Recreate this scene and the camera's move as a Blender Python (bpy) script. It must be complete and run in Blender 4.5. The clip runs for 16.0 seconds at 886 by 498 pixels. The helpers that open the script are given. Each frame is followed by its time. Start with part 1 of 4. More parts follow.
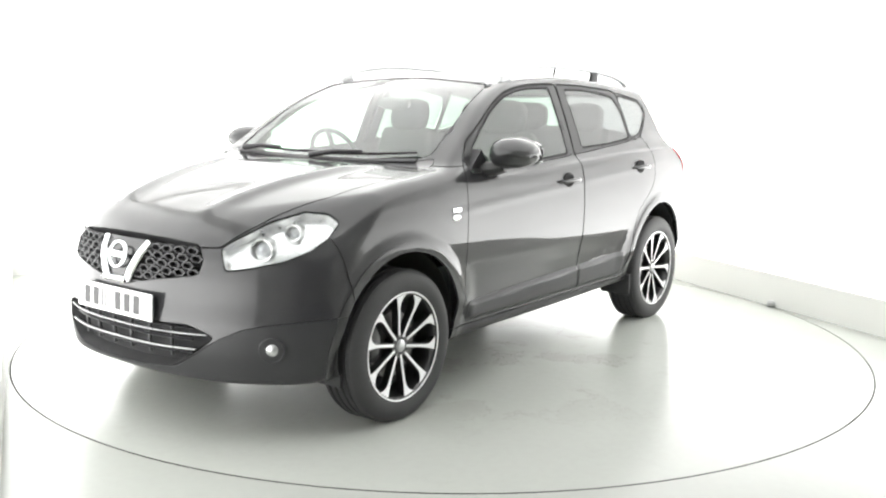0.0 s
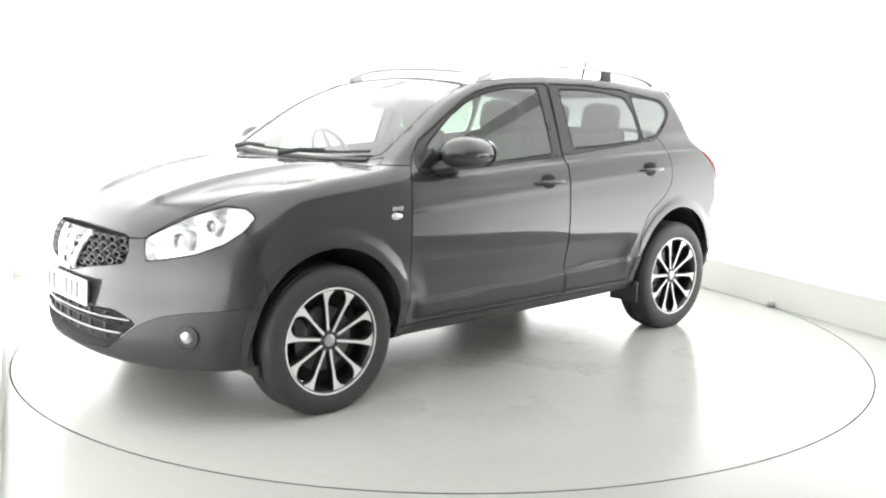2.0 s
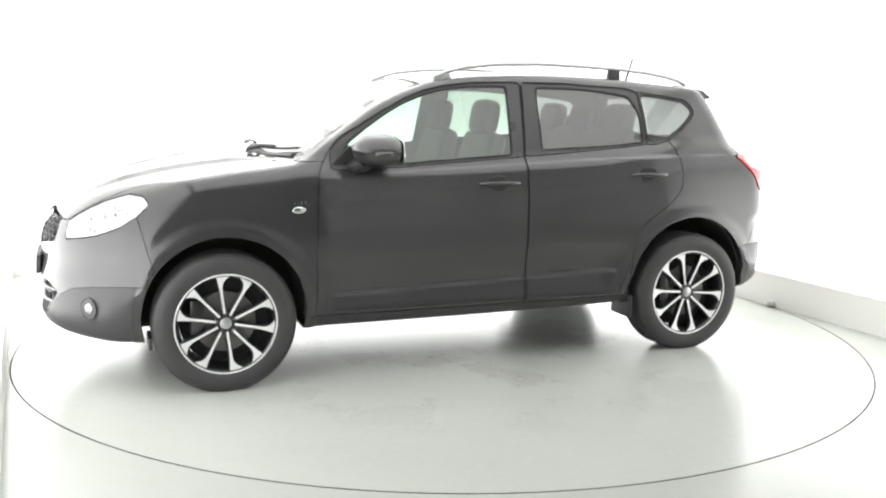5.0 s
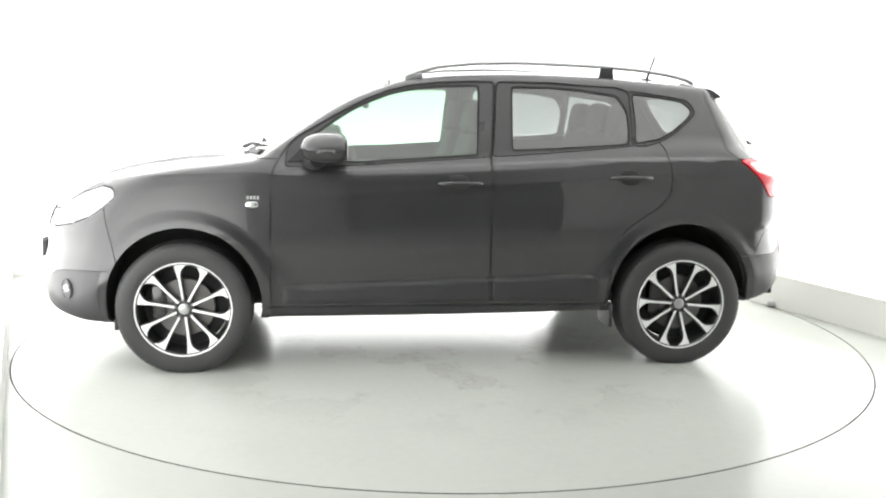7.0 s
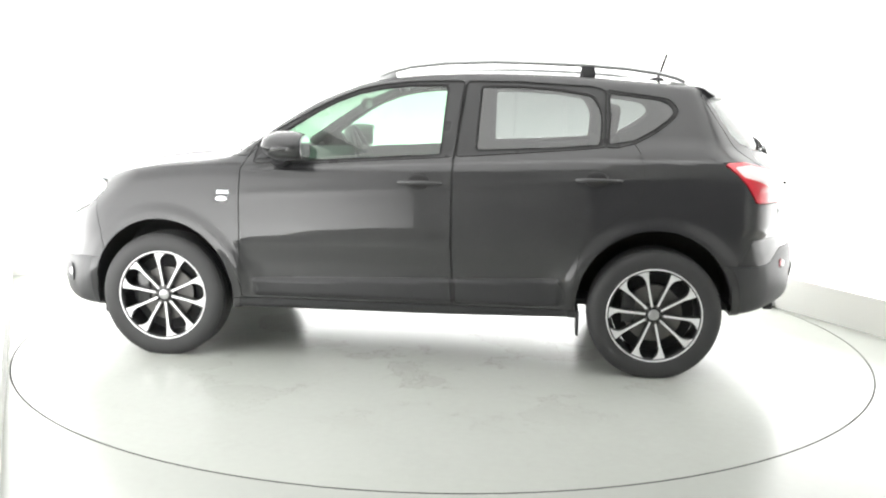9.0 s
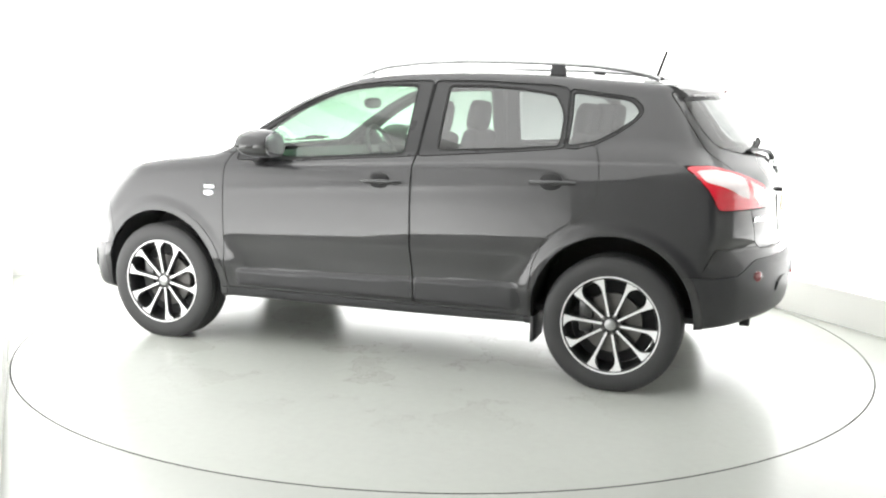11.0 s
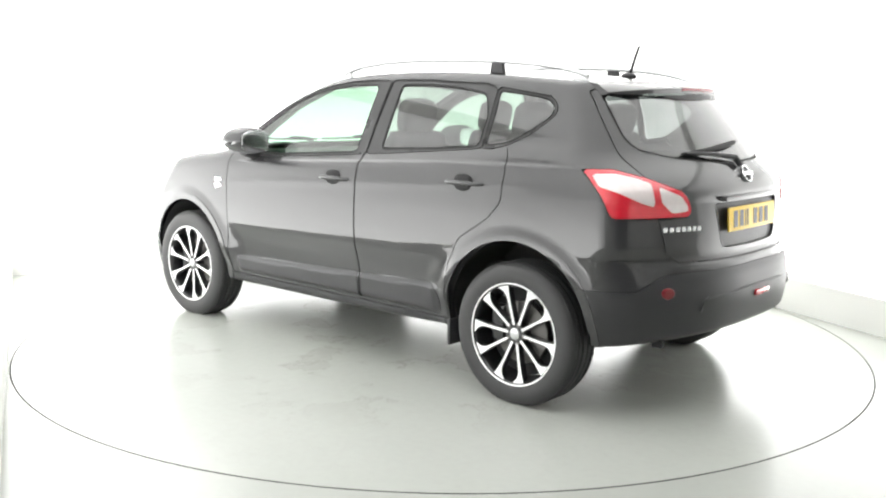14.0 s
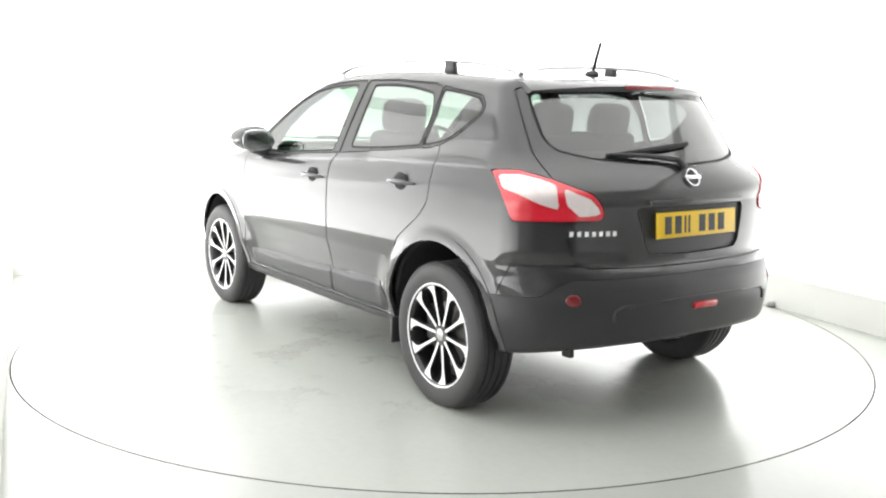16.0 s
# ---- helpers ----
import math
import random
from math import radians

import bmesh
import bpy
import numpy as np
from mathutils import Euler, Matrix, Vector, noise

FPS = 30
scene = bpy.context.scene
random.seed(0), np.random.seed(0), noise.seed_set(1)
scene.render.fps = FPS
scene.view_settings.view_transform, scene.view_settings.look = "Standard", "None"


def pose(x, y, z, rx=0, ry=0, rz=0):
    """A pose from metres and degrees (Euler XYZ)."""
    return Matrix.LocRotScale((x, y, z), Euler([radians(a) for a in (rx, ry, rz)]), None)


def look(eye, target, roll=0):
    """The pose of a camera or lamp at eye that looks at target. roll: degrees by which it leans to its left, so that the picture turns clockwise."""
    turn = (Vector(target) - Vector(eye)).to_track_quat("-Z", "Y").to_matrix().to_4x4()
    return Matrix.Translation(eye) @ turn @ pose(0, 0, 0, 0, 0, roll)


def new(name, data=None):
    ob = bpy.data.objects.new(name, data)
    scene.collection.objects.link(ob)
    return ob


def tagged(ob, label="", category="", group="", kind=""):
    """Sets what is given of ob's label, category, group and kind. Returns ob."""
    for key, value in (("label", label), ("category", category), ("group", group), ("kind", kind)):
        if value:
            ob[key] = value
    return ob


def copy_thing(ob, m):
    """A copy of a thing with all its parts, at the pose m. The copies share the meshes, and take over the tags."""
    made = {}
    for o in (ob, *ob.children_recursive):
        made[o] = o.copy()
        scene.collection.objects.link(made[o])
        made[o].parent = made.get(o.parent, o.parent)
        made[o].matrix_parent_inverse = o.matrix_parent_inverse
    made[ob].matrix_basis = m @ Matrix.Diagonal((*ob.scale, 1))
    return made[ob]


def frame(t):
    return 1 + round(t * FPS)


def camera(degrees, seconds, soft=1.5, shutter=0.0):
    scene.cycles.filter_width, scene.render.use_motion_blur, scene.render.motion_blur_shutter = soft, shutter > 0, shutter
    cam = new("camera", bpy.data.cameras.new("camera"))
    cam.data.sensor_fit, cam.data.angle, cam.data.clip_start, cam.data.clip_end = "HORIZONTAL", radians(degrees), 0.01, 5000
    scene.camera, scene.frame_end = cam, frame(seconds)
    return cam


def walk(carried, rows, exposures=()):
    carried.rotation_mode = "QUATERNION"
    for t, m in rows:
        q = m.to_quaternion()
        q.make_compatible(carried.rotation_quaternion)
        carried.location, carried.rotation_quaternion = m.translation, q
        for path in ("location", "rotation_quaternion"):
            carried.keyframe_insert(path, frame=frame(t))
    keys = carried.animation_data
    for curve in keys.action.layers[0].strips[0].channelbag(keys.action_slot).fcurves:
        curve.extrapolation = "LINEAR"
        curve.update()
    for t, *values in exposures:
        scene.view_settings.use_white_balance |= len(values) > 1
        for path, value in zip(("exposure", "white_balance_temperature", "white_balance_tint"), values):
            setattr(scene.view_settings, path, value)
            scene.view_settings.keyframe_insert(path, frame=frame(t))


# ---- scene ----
cam = camera(51.7, 16.0, soft=2.2)
EYE = Vector((0.0, -5.579, 1.394))
PITCH, YAW = radians(9.08), radians(-0.09)
AIM = EYE + Vector((math.sin(YAW) * math.cos(PITCH), math.cos(YAW) * math.cos(PITCH), -math.sin(PITCH)))
walk(cam, [(0.0, look(EYE, AIM, 0.99)), (16.0, look(EYE, AIM, 0.99))])

# ---- light ----
world = bpy.data.worlds.new("world")
scene.world = world
world.use_nodes = True
world.node_tree.nodes["Background"].inputs[0].default_value = (0.9, 0.95, 1.0, 1)
world.node_tree.nodes["Background"].inputs[1].default_value = 0.3
scene.view_settings.exposure = 0.0
# strength of the glow added to the walls, low down and high up
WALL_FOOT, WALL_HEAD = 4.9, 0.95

# booth: back corner, directions of the two walls, size
CORNER = Vector((1.146, 3.501, 0))
ALONG = Vector((math.cos(radians(204.4)), math.sin(radians(204.4)), 0))
DEEP = Vector((math.cos(radians(294.6)), math.sin(radians(294.6)), 0))
WIDTH, DEPTH, HEIGHT = 5.0, 9.05, 2.75
TABLE_R = 2.451


# ---- materials ----
def nodes(name):
    m = bpy.data.materials.new(name)
    m.use_nodes = True
    return m, m.node_tree, m.node_tree.nodes["Principled BSDF"]


def mat(name, color, rough=0.5, metal=0.0, coat=0.0, vary=0.12, scale=6.0, bump=0.0, bscale=120.0, spec=0.5, rvary=0.1):
    """A plain surface with fine and coarse unevenness of tone, gloss and relief."""
    m, nt, b = nodes(name)
    L, N = nt.links, nt.nodes
    co = N.new("ShaderNodeTexCoord")
    n1, n2 = N.new("ShaderNodeTexNoise"), N.new("ShaderNodeTexNoise")
    n1.inputs["Scale"].default_value, n1.inputs["Detail"].default_value = scale, 4
    n2.inputs["Scale"].default_value, n2.inputs["Detail"].default_value = bscale, 2
    L.new(co.outputs["Object"], n1.inputs["Vector"])
    L.new(co.outputs["Object"], n2.inputs["Vector"])
    mix = N.new("ShaderNodeMix")
    mix.data_type = "RGBA"
    mix.inputs[6].default_value = (*[c * (1 - vary) for c in color], 1)
    mix.inputs[7].default_value = (*[min(1, c * (1 + vary)) for c in color], 1)
    L.new(n1.outputs["Fac"], mix.inputs[0])
    L.new(mix.outputs[2], b.inputs["Base Color"])
    mr = N.new("ShaderNodeMapRange")
    mr.inputs[3].default_value, mr.inputs[4].default_value = max(0.01, rough * (1 - rvary)), min(1, rough * (1 + rvary))
    L.new(n1.outputs["Fac"], mr.inputs[0])
    L.new(mr.outputs[0], b.inputs["Roughness"])
    b.inputs["Metallic"].default_value = metal
    b.inputs["Coat Weight"].default_value, b.inputs["Coat Roughness"].default_value = coat, 0.02
    b.inputs["Coat IOR"].default_value = 1.62
    b.inputs["Specular IOR Level"].default_value = spec
    if bump:
        bp = N.new("ShaderNodeBump")
        bp.inputs["Strength"].default_value, bp.inputs["Distance"].default_value = bump, 0.002
        L.new(n2.outputs["Fac"], bp.inputs["Height"])
        L.new(bp.outputs[0], b.inputs["Normal"])
    return m


def glass(name, tint, gloss=0.08):
    """A thin pane: clear with a tint, mirror-like by Fresnel."""
    m, nt, b = nodes(name)
    N, L = nt.nodes, nt.links
    N.remove(b)
    tr, gl, mx, fr = N.new("ShaderNodeBsdfTransparent"), N.new("ShaderNodeBsdfGlossy"), N.new("ShaderNodeMixShader"), N.new("ShaderNodeLayerWeight")
    pw, ma = N.new("ShaderNodeMath"), N.new("ShaderNodeMath")
    tr.inputs[0].default_value = (*tint, 1)
    gl.inputs[0].default_value, gl.inputs[1].default_value = (1, 1, 1, 1), 0.01
    fr.inputs[0].default_value = 0.5
    pw.operation, ma.operation = "POWER", "MULTIPLY_ADD"
    pw.inputs[1].default_value = 4.0
    ma.inputs[1].default_value, ma.inputs[2].default_value = 0.8, gloss
    L.new(fr.outputs["Facing"], pw.inputs[0])
    L.new(pw.outputs[0], ma.inputs[0])
    L.new(ma.outputs[0], mx.inputs[0])
    L.new(tr.outputs[0], mx.inputs[1])
    L.new(gl.outputs[0], mx.inputs[2])
    L.new(mx.outputs[0], N["Material Output"].inputs[0])
    return m


def glow(name, color, power):
    m, nt, b = nodes(name)
    b.inputs["Base Color"].default_value = (0.9, 0.9, 0.9, 1)
    b.inputs["Emission Color"].default_value = (*color, 1)
    b.inputs["Emission Strength"].default_value = power
    return m


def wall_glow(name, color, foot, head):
    """Glow added to the white walls: strongest low down, fading along their length."""
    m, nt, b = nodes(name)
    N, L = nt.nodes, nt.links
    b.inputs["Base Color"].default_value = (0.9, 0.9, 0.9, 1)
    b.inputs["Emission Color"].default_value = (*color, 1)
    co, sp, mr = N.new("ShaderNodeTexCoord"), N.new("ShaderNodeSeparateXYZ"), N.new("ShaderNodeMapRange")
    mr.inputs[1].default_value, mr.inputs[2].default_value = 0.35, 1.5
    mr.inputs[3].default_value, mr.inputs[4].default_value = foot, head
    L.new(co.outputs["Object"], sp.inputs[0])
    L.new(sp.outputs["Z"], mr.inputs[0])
    # the fade softens the panel's end where the paint mirrors it
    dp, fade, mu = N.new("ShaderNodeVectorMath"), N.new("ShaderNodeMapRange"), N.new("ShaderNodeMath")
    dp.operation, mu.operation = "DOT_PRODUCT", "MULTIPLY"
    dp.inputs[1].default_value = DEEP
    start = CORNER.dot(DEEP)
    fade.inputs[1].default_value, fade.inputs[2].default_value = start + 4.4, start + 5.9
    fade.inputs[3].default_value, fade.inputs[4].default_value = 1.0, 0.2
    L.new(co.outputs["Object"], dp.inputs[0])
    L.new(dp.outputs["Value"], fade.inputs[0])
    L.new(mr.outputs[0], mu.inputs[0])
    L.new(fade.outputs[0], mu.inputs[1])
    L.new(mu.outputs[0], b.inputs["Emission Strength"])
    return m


def floor_mat(name, base, marks, stains=0.0):
    """Grey-green resin floor: glossy, with worn patches, fine scuffs and dust."""
    m, nt, b = nodes(name)
    N, L = nt.nodes, nt.links
    co = N.new("ShaderNodeTexCoord")
    big, fine = N.new("ShaderNodeTexNoise"), N.new("ShaderNodeTexNoise")
    for n, s, d in ((big, 0.7, 2), (fine, 25, 2)):
        n.inputs["Scale"].default_value, n.inputs["Detail"].default_value = s, d
    L.new(co.outputs["Object"], big.inputs[0])
    L.new(co.outputs["Object"], fine.inputs[0])
    r1 = N.new("ShaderNodeValToRGB")
    r1.color_ramp.elements[0].position, r1.color_ramp.elements[1].position = 0.0, 1.0
    r1.color_ramp.elements[0].color = (*[c * 0.93 for c in base], 1)
    r1.color_ramp.elements[1].color = (*[c * 1.05 for c in base], 1)
    L.new(big.outputs["Fac"], r1.inputs[0])
    mx = N.new("ShaderNodeMix")
    mx.data_type = "RGBA"
    mx.inputs[7].default_value = (0.2, 0.2, 0.18, 1)
    sc = N.new("ShaderNodeMath")
    sc.operation = "MULTIPLY"
    sc.inputs[1].default_value = marks
    L.new(fine.outputs["Fac"], sc.inputs[0])
    L.new(sc.outputs[0], mx.inputs[0])
    L.new(r1.outputs[0], mx.inputs[6])
    last = mx.outputs[2]
    if stains:
        st = N.new("ShaderNodeTexNoise")
        st.inputs["Scale"].default_value, st.inputs["Detail"].default_value, st.inputs["Roughness"].default_value = 1.6, 7, 0.62
        L.new(co.outputs["Object"], st.inputs[0])
        ln, patch = N.new("ShaderNodeMath"), N.new("ShaderNodeMapRange")
        ln.operation, ln.inputs[1].default_value, ln.inputs[2].default_value = "COMPARE", 0.545, 0.004
        L.new(st.outputs["Fac"], ln.inputs[0])
        dist, near = N.new("ShaderNodeVectorMath"), N.new("ShaderNodeMapRange")
        dist.operation = "LENGTH"
        L.new(co.outputs["Object"], dist.inputs[0])
        near.inputs[1].default_value, near.inputs[2].default_value = 1.2, 1.9
        near.inputs[3].default_value, near.inputs[4].default_value = stains, 0.1 * stains
        L.new(dist.outputs["Value"], near.inputs[0])
        edge, wet, both = N.new("ShaderNodeMath"), N.new("ShaderNodeMath"), N.new("ShaderNodeMath")
        edge.operation = wet.operation = "MULTIPLY"
        L.new(ln.outputs[0], edge.inputs[0])
        L.new(near.outputs[0], edge.inputs[1])
        patch.inputs[1].default_value, patch.inputs[2].default_value = 0.50, 0.60
        patch.inputs[4].default_value = 0.7
        L.new(st.outputs["Fac"], patch.inputs[0])
        L.new(patch.outputs[0], wet.inputs[0])
        L.new(near.outputs[0], wet.inputs[1])
        both.operation, both.use_clamp = "ADD", True
        L.new(edge.outputs[0], both.inputs[0])
        L.new(wet.outputs[0], both.inputs[1])
        dirt = N.new("ShaderNodeMix")
        dirt.data_type = "RGBA"
        dirt.inputs[7].default_value = (0.17, 0.16, 0.13, 1)
        L.new(both.outputs[0], dirt.inputs[0])
        L.new(last, dirt.inputs[6])
        last = dirt.outputs[2]
    L.new(last, b.inputs["Base Color"])
    mr = N.new("ShaderNodeMapRange")
    mr.inputs[3].default_value, mr.inputs[4].default_value = 0.17, 0.25
    L.new(big.outputs["Fac"], mr.inputs[0])
    L.new(mr.outputs[0], b.inputs["Roughness"])
    b.inputs["Specular IOR Level"].default_value = 0.38
    return m


PAINT = mat("black_paint", (0.032, 0.032, 0.034), 0.35, 0.0, 1.0, 0.1, 3, 0.0, spec=0.08)
PLASTIC = mat("black_plastic", (0.030, 0.030, 0.032), 0.42, bump=0.15, bscale=400)
TRIM = mat("gloss_black_trim", (0.01, 0.01, 0.011), 0.15, coat=0.4)
FILM = mat("satin_black_film", (0.032, 0.032, 0.033), 0.28, vary=0.1, spec=0.45)
RUBBER = mat("seal_rubber", (0.012, 0.012, 0.012), 0.7)
TYRE = mat("tyre_rubber", (0.038, 0.038, 0.039), 0.62, vary=0.25, bump=0.2, bscale=200)
ALLOY = mat("machined_alloy", (0.86, 0.86, 0.87), 0.42, 0.55, 0.4, 0.05)
DARK_ALLOY = mat("black_wheel_paint", (0.012, 0.012, 0.013), 0.3, coat=0.6)
CHROME = mat("chrome", (0.86, 0.87, 0.88), 0.08, 1.0, vary=0.03)
SATIN = mat("satin_silver", (0.5, 0.505, 0.51), 0.34, 1.0, vary=0.04)
STEEL = mat("brake_steel", (0.16, 0.155, 0.15), 0.45, 0.8, vary=0.3)
LINER = mat("arch_liner", (0.022, 0.022, 0.023), 0.85, bump=0.3)
CABIN = mat("cabin_fabric", (0.06, 0.06, 0.064), 0.85, bump=0.3, bscale=300)
CABIN_PALE = mat("headlining_fabric", (0.55, 0.55, 0.53), 0.9, bump=0.2, bscale=300)
GLASS = glass("clear_window_glass", (0.50, 0.68, 0.55), 0.10)
TINTED = glass("tinted_window_glass", (0.32, 0.34, 0.332), 0.11)
LENS = glass("lamp_lens", (0.94, 0.95, 0.96), 0.06)
RED_LENS = mat("red_lamp_lens", (0.62, 0.012, 0.03), 0.12, coat=1.0, vary=0.15, scale=30)
DULL_RED = mat("dark_red_lens", (0.20, 0.008, 0.014), 0.2, coat=0.6, vary=0.15, scale=60)
WHITE_LENS = mat("white_lamp_lens", (0.72, 0.64, 0.64), 0.12, coat=1.0, vary=0.1, scale=40)
REFLECTOR = mat("lamp_reflector", (0.80, 0.805, 0.80), 0.28, 1.0, vary=0.12, scale=40)
LAMP_EYE = mat("lamp_eye_glass", (0.55, 0.56, 0.57), 0.08, 0.3, 1.0)
LAMP_GLASS = mat("fog_lamp_glass", (0.55, 0.56, 0.56), 0.1, 0.6, 1.0)
YELLOW = mat("yellow_plate", (0.85, 0.56, 0.03), 0.35, vary=0.04)
WHITE_PLATE = mat("white_plate", (0.85, 0.85, 0.84), 0.35, vary=0.03)
INK = mat("plate_ink", (0.02, 0.02, 0.02), 0.4)
WALL = mat("white_wall_paint", (0.86, 0.86, 0.85), 0.6, vary=0.02, scale=1.2, bump=0.05)
SKIRT = mat("skirting_board_paint", (0.86, 0.86, 0.83), 0.45, vary=0.03, scale=2)
CEIL = mat("ceiling_paint", (0.84, 0.84, 0.83), 0.8, vary=0.02)
FLOOR = floor_mat("resin_floor", (0.42, 0.435, 0.405), 0.10)
DECK = floor_mat("turntable_deck", (0.45, 0.466, 0.433), 0.12, 0.28)
PIT = mat("pit_dark", (0.012, 0.012, 0.011), 0.8)
SHUTTER = mat("shutter_grey", (0.10, 0.10, 0.105), 0.5, vary=0.1)
# unseen glow added under the ceiling to brighten windscreen, roof and floor
CEILING_FILL = glow("ceiling_fill_glow", (1.0, 1.0, 0.985), 1.35)
ADDED_GLOW = wall_glow("added_wall_glow", (1.0, 1.0, 0.985), WALL_FOOT, WALL_HEAD)


# ---- mesh helpers ----
def mesh_ob(name, verts, faces, material, parent=None, label="", smooth=False):
    me = bpy.data.meshes.new(name)
    me.from_pydata([tuple(v) for v in verts], [], [tuple(f) for f in faces])
    me.validate()
    if smooth:
        me.polygons.foreach_set("use_smooth", [True] * len(me.polygons))
    me.materials.append(material)
    ob = new(name, me)
    ob.parent = parent
    if label:
        ob["label"] = label
    return ob


def part(name, bm, material, parent=None, label="", smooth=True, angle=40):
    """Links a bmesh as one mesh object under a thing or a part."""
    bmesh.ops.recalc_face_normals(bm, faces=bm.faces)
    if smooth:
        for f in bm.faces:
            f.smooth = True
        for e in bm.edges:
            if len(e.link_faces) == 2 and e.calc_face_angle(0) > radians(angle):
                e.smooth = False
    me = bpy.data.meshes.new(name)
    bm.to_mesh(me)
    bm.free()
    me.materials.append(material)
    ob = new(name, me)
    ob.parent = parent
    if label:
        ob["label"] = label
    return ob


def box(sx, sy, sz, m=Matrix(), bevel=0.0, seg=2, taper=None):
    bm = bmesh.new()
    bmesh.ops.create_cube(bm, size=1, matrix=Matrix.Diagonal((sx, sy, sz, 1)))
    if taper:
        for v in bm.verts:
            if v.co.z > 0:
                v.co.x *= taper[0]
                v.co.y *= taper[1]
    if bevel:
        bmesh.ops.bevel(bm, geom=list(bm.edges), offset=bevel, segments=seg, affect="EDGES", profile=0.6)
    bm.transform(m)
    return bm


def join(*bms):
    out = bms[0]
    for b in bms[1:]:
        me = bpy.data.meshes.new("tmp")
        b.to_mesh(me)
        b.free()
        out.from_mesh(me)
        bpy.data.meshes.remove(me)
    return out


def tube(pts, r, seg=10, flat=1.0, up=Vector((0, 0, 1))):
    """A closed tube along points; flat squeezes it across."""
    bm = bmesh.new()
    pts = [Vector(p) for p in pts]
    rings = []
    for i, p in enumerate(pts):
        d = (pts[min(i + 1, len(pts) - 1)] - pts[max(i - 1, 0)]).normalized()
        a = d.cross(up).normalized() if abs(d.dot(up)) < 0.95 else d.cross(Vector((1, 0, 0))).normalized()
        b = a.cross(d)
        rr = r[i] if isinstance(r, (list, tuple)) else r
        rings.append([bm.verts.new(p + rr * (math.cos(t) * a * flat + math.sin(t) * b)) for t in (2 * math.pi * k / seg for k in range(seg))])
    for q, w in zip(rings, rings[1:]):
        for k in range(seg):
            bm.faces.new((q[k], q[(k + 1) % seg], w[(k + 1) % seg], w[k]))
    bm.faces.new(rings[0][::-1])
    bm.faces.new(rings[-1])
    return bm


def lathe(profile, seg=64, closed=True):
    """Turns (radius, height) pairs round the y axis."""
    bm = bmesh.new()
    rings = [[bm.verts.new((r * math.cos(t), h, r * math.sin(t))) for t in (2 * math.pi * k / seg for k in range(seg))] for r, h in profile]
    pairs = list(zip(rings, rings[1:])) + ([(rings[-1], rings[0])] if closed else [])
    for q, w in pairs:
        for k in range(seg):
            bm.faces.new((q[k], q[(k + 1) % seg], w[(k + 1) % seg], w[k]))
    return bm


def slab(poly, y0, y1, plane="xz", bevel=0.0):
    """Extrudes a 2D outline between two depths."""
    bm = bmesh.new()
    at = {"xz": lambda a, b, d: (a, d, b), "yz": lambda a, b, d: (d, a, b), "xy": lambda a, b, d: (a, b, d)}[plane]
    lo, hi = [bm.verts.new(at(a, b, y0)) for a, b in poly], [bm.verts.new(at(a, b, y1)) for a, b in poly]
    n = len(poly)
    bm.faces.new(lo[::-1])
    bm.faces.new(hi)
    for k in range(n):
        bm.faces.new((lo[k], lo[(k + 1) % n], hi[(k + 1) % n], hi[k]))
    if bevel:
        bmesh.ops.bevel(bm, geom=list(bm.edges), offset=bevel, segments=2, affect="EDGES")
    return bm


# ---- booth ----
def in_booth(p, q, z):
    return CORNER + ALONG * p + DEEP * q + Vector((0, 0, z))


def booth_box(name, p0, p1, q0, q1, z0, z1, material, label, category, parent=None):
    c = [in_booth(p, q, z) for z in (z0, z1) for p, q in ((p0, q0), (p1, q0), (p1, q1), (p0, q1))]
    f = [(0, 3, 2, 1), (4, 5, 6, 7), (0, 1, 5, 4), (1, 2, 6, 5), (2, 3, 7, 6), (3, 0, 4, 7)]
    ob = mesh_ob(name, c, f, material, parent)
    return tagged(ob, label, category, kind="structure") if not parent else ob


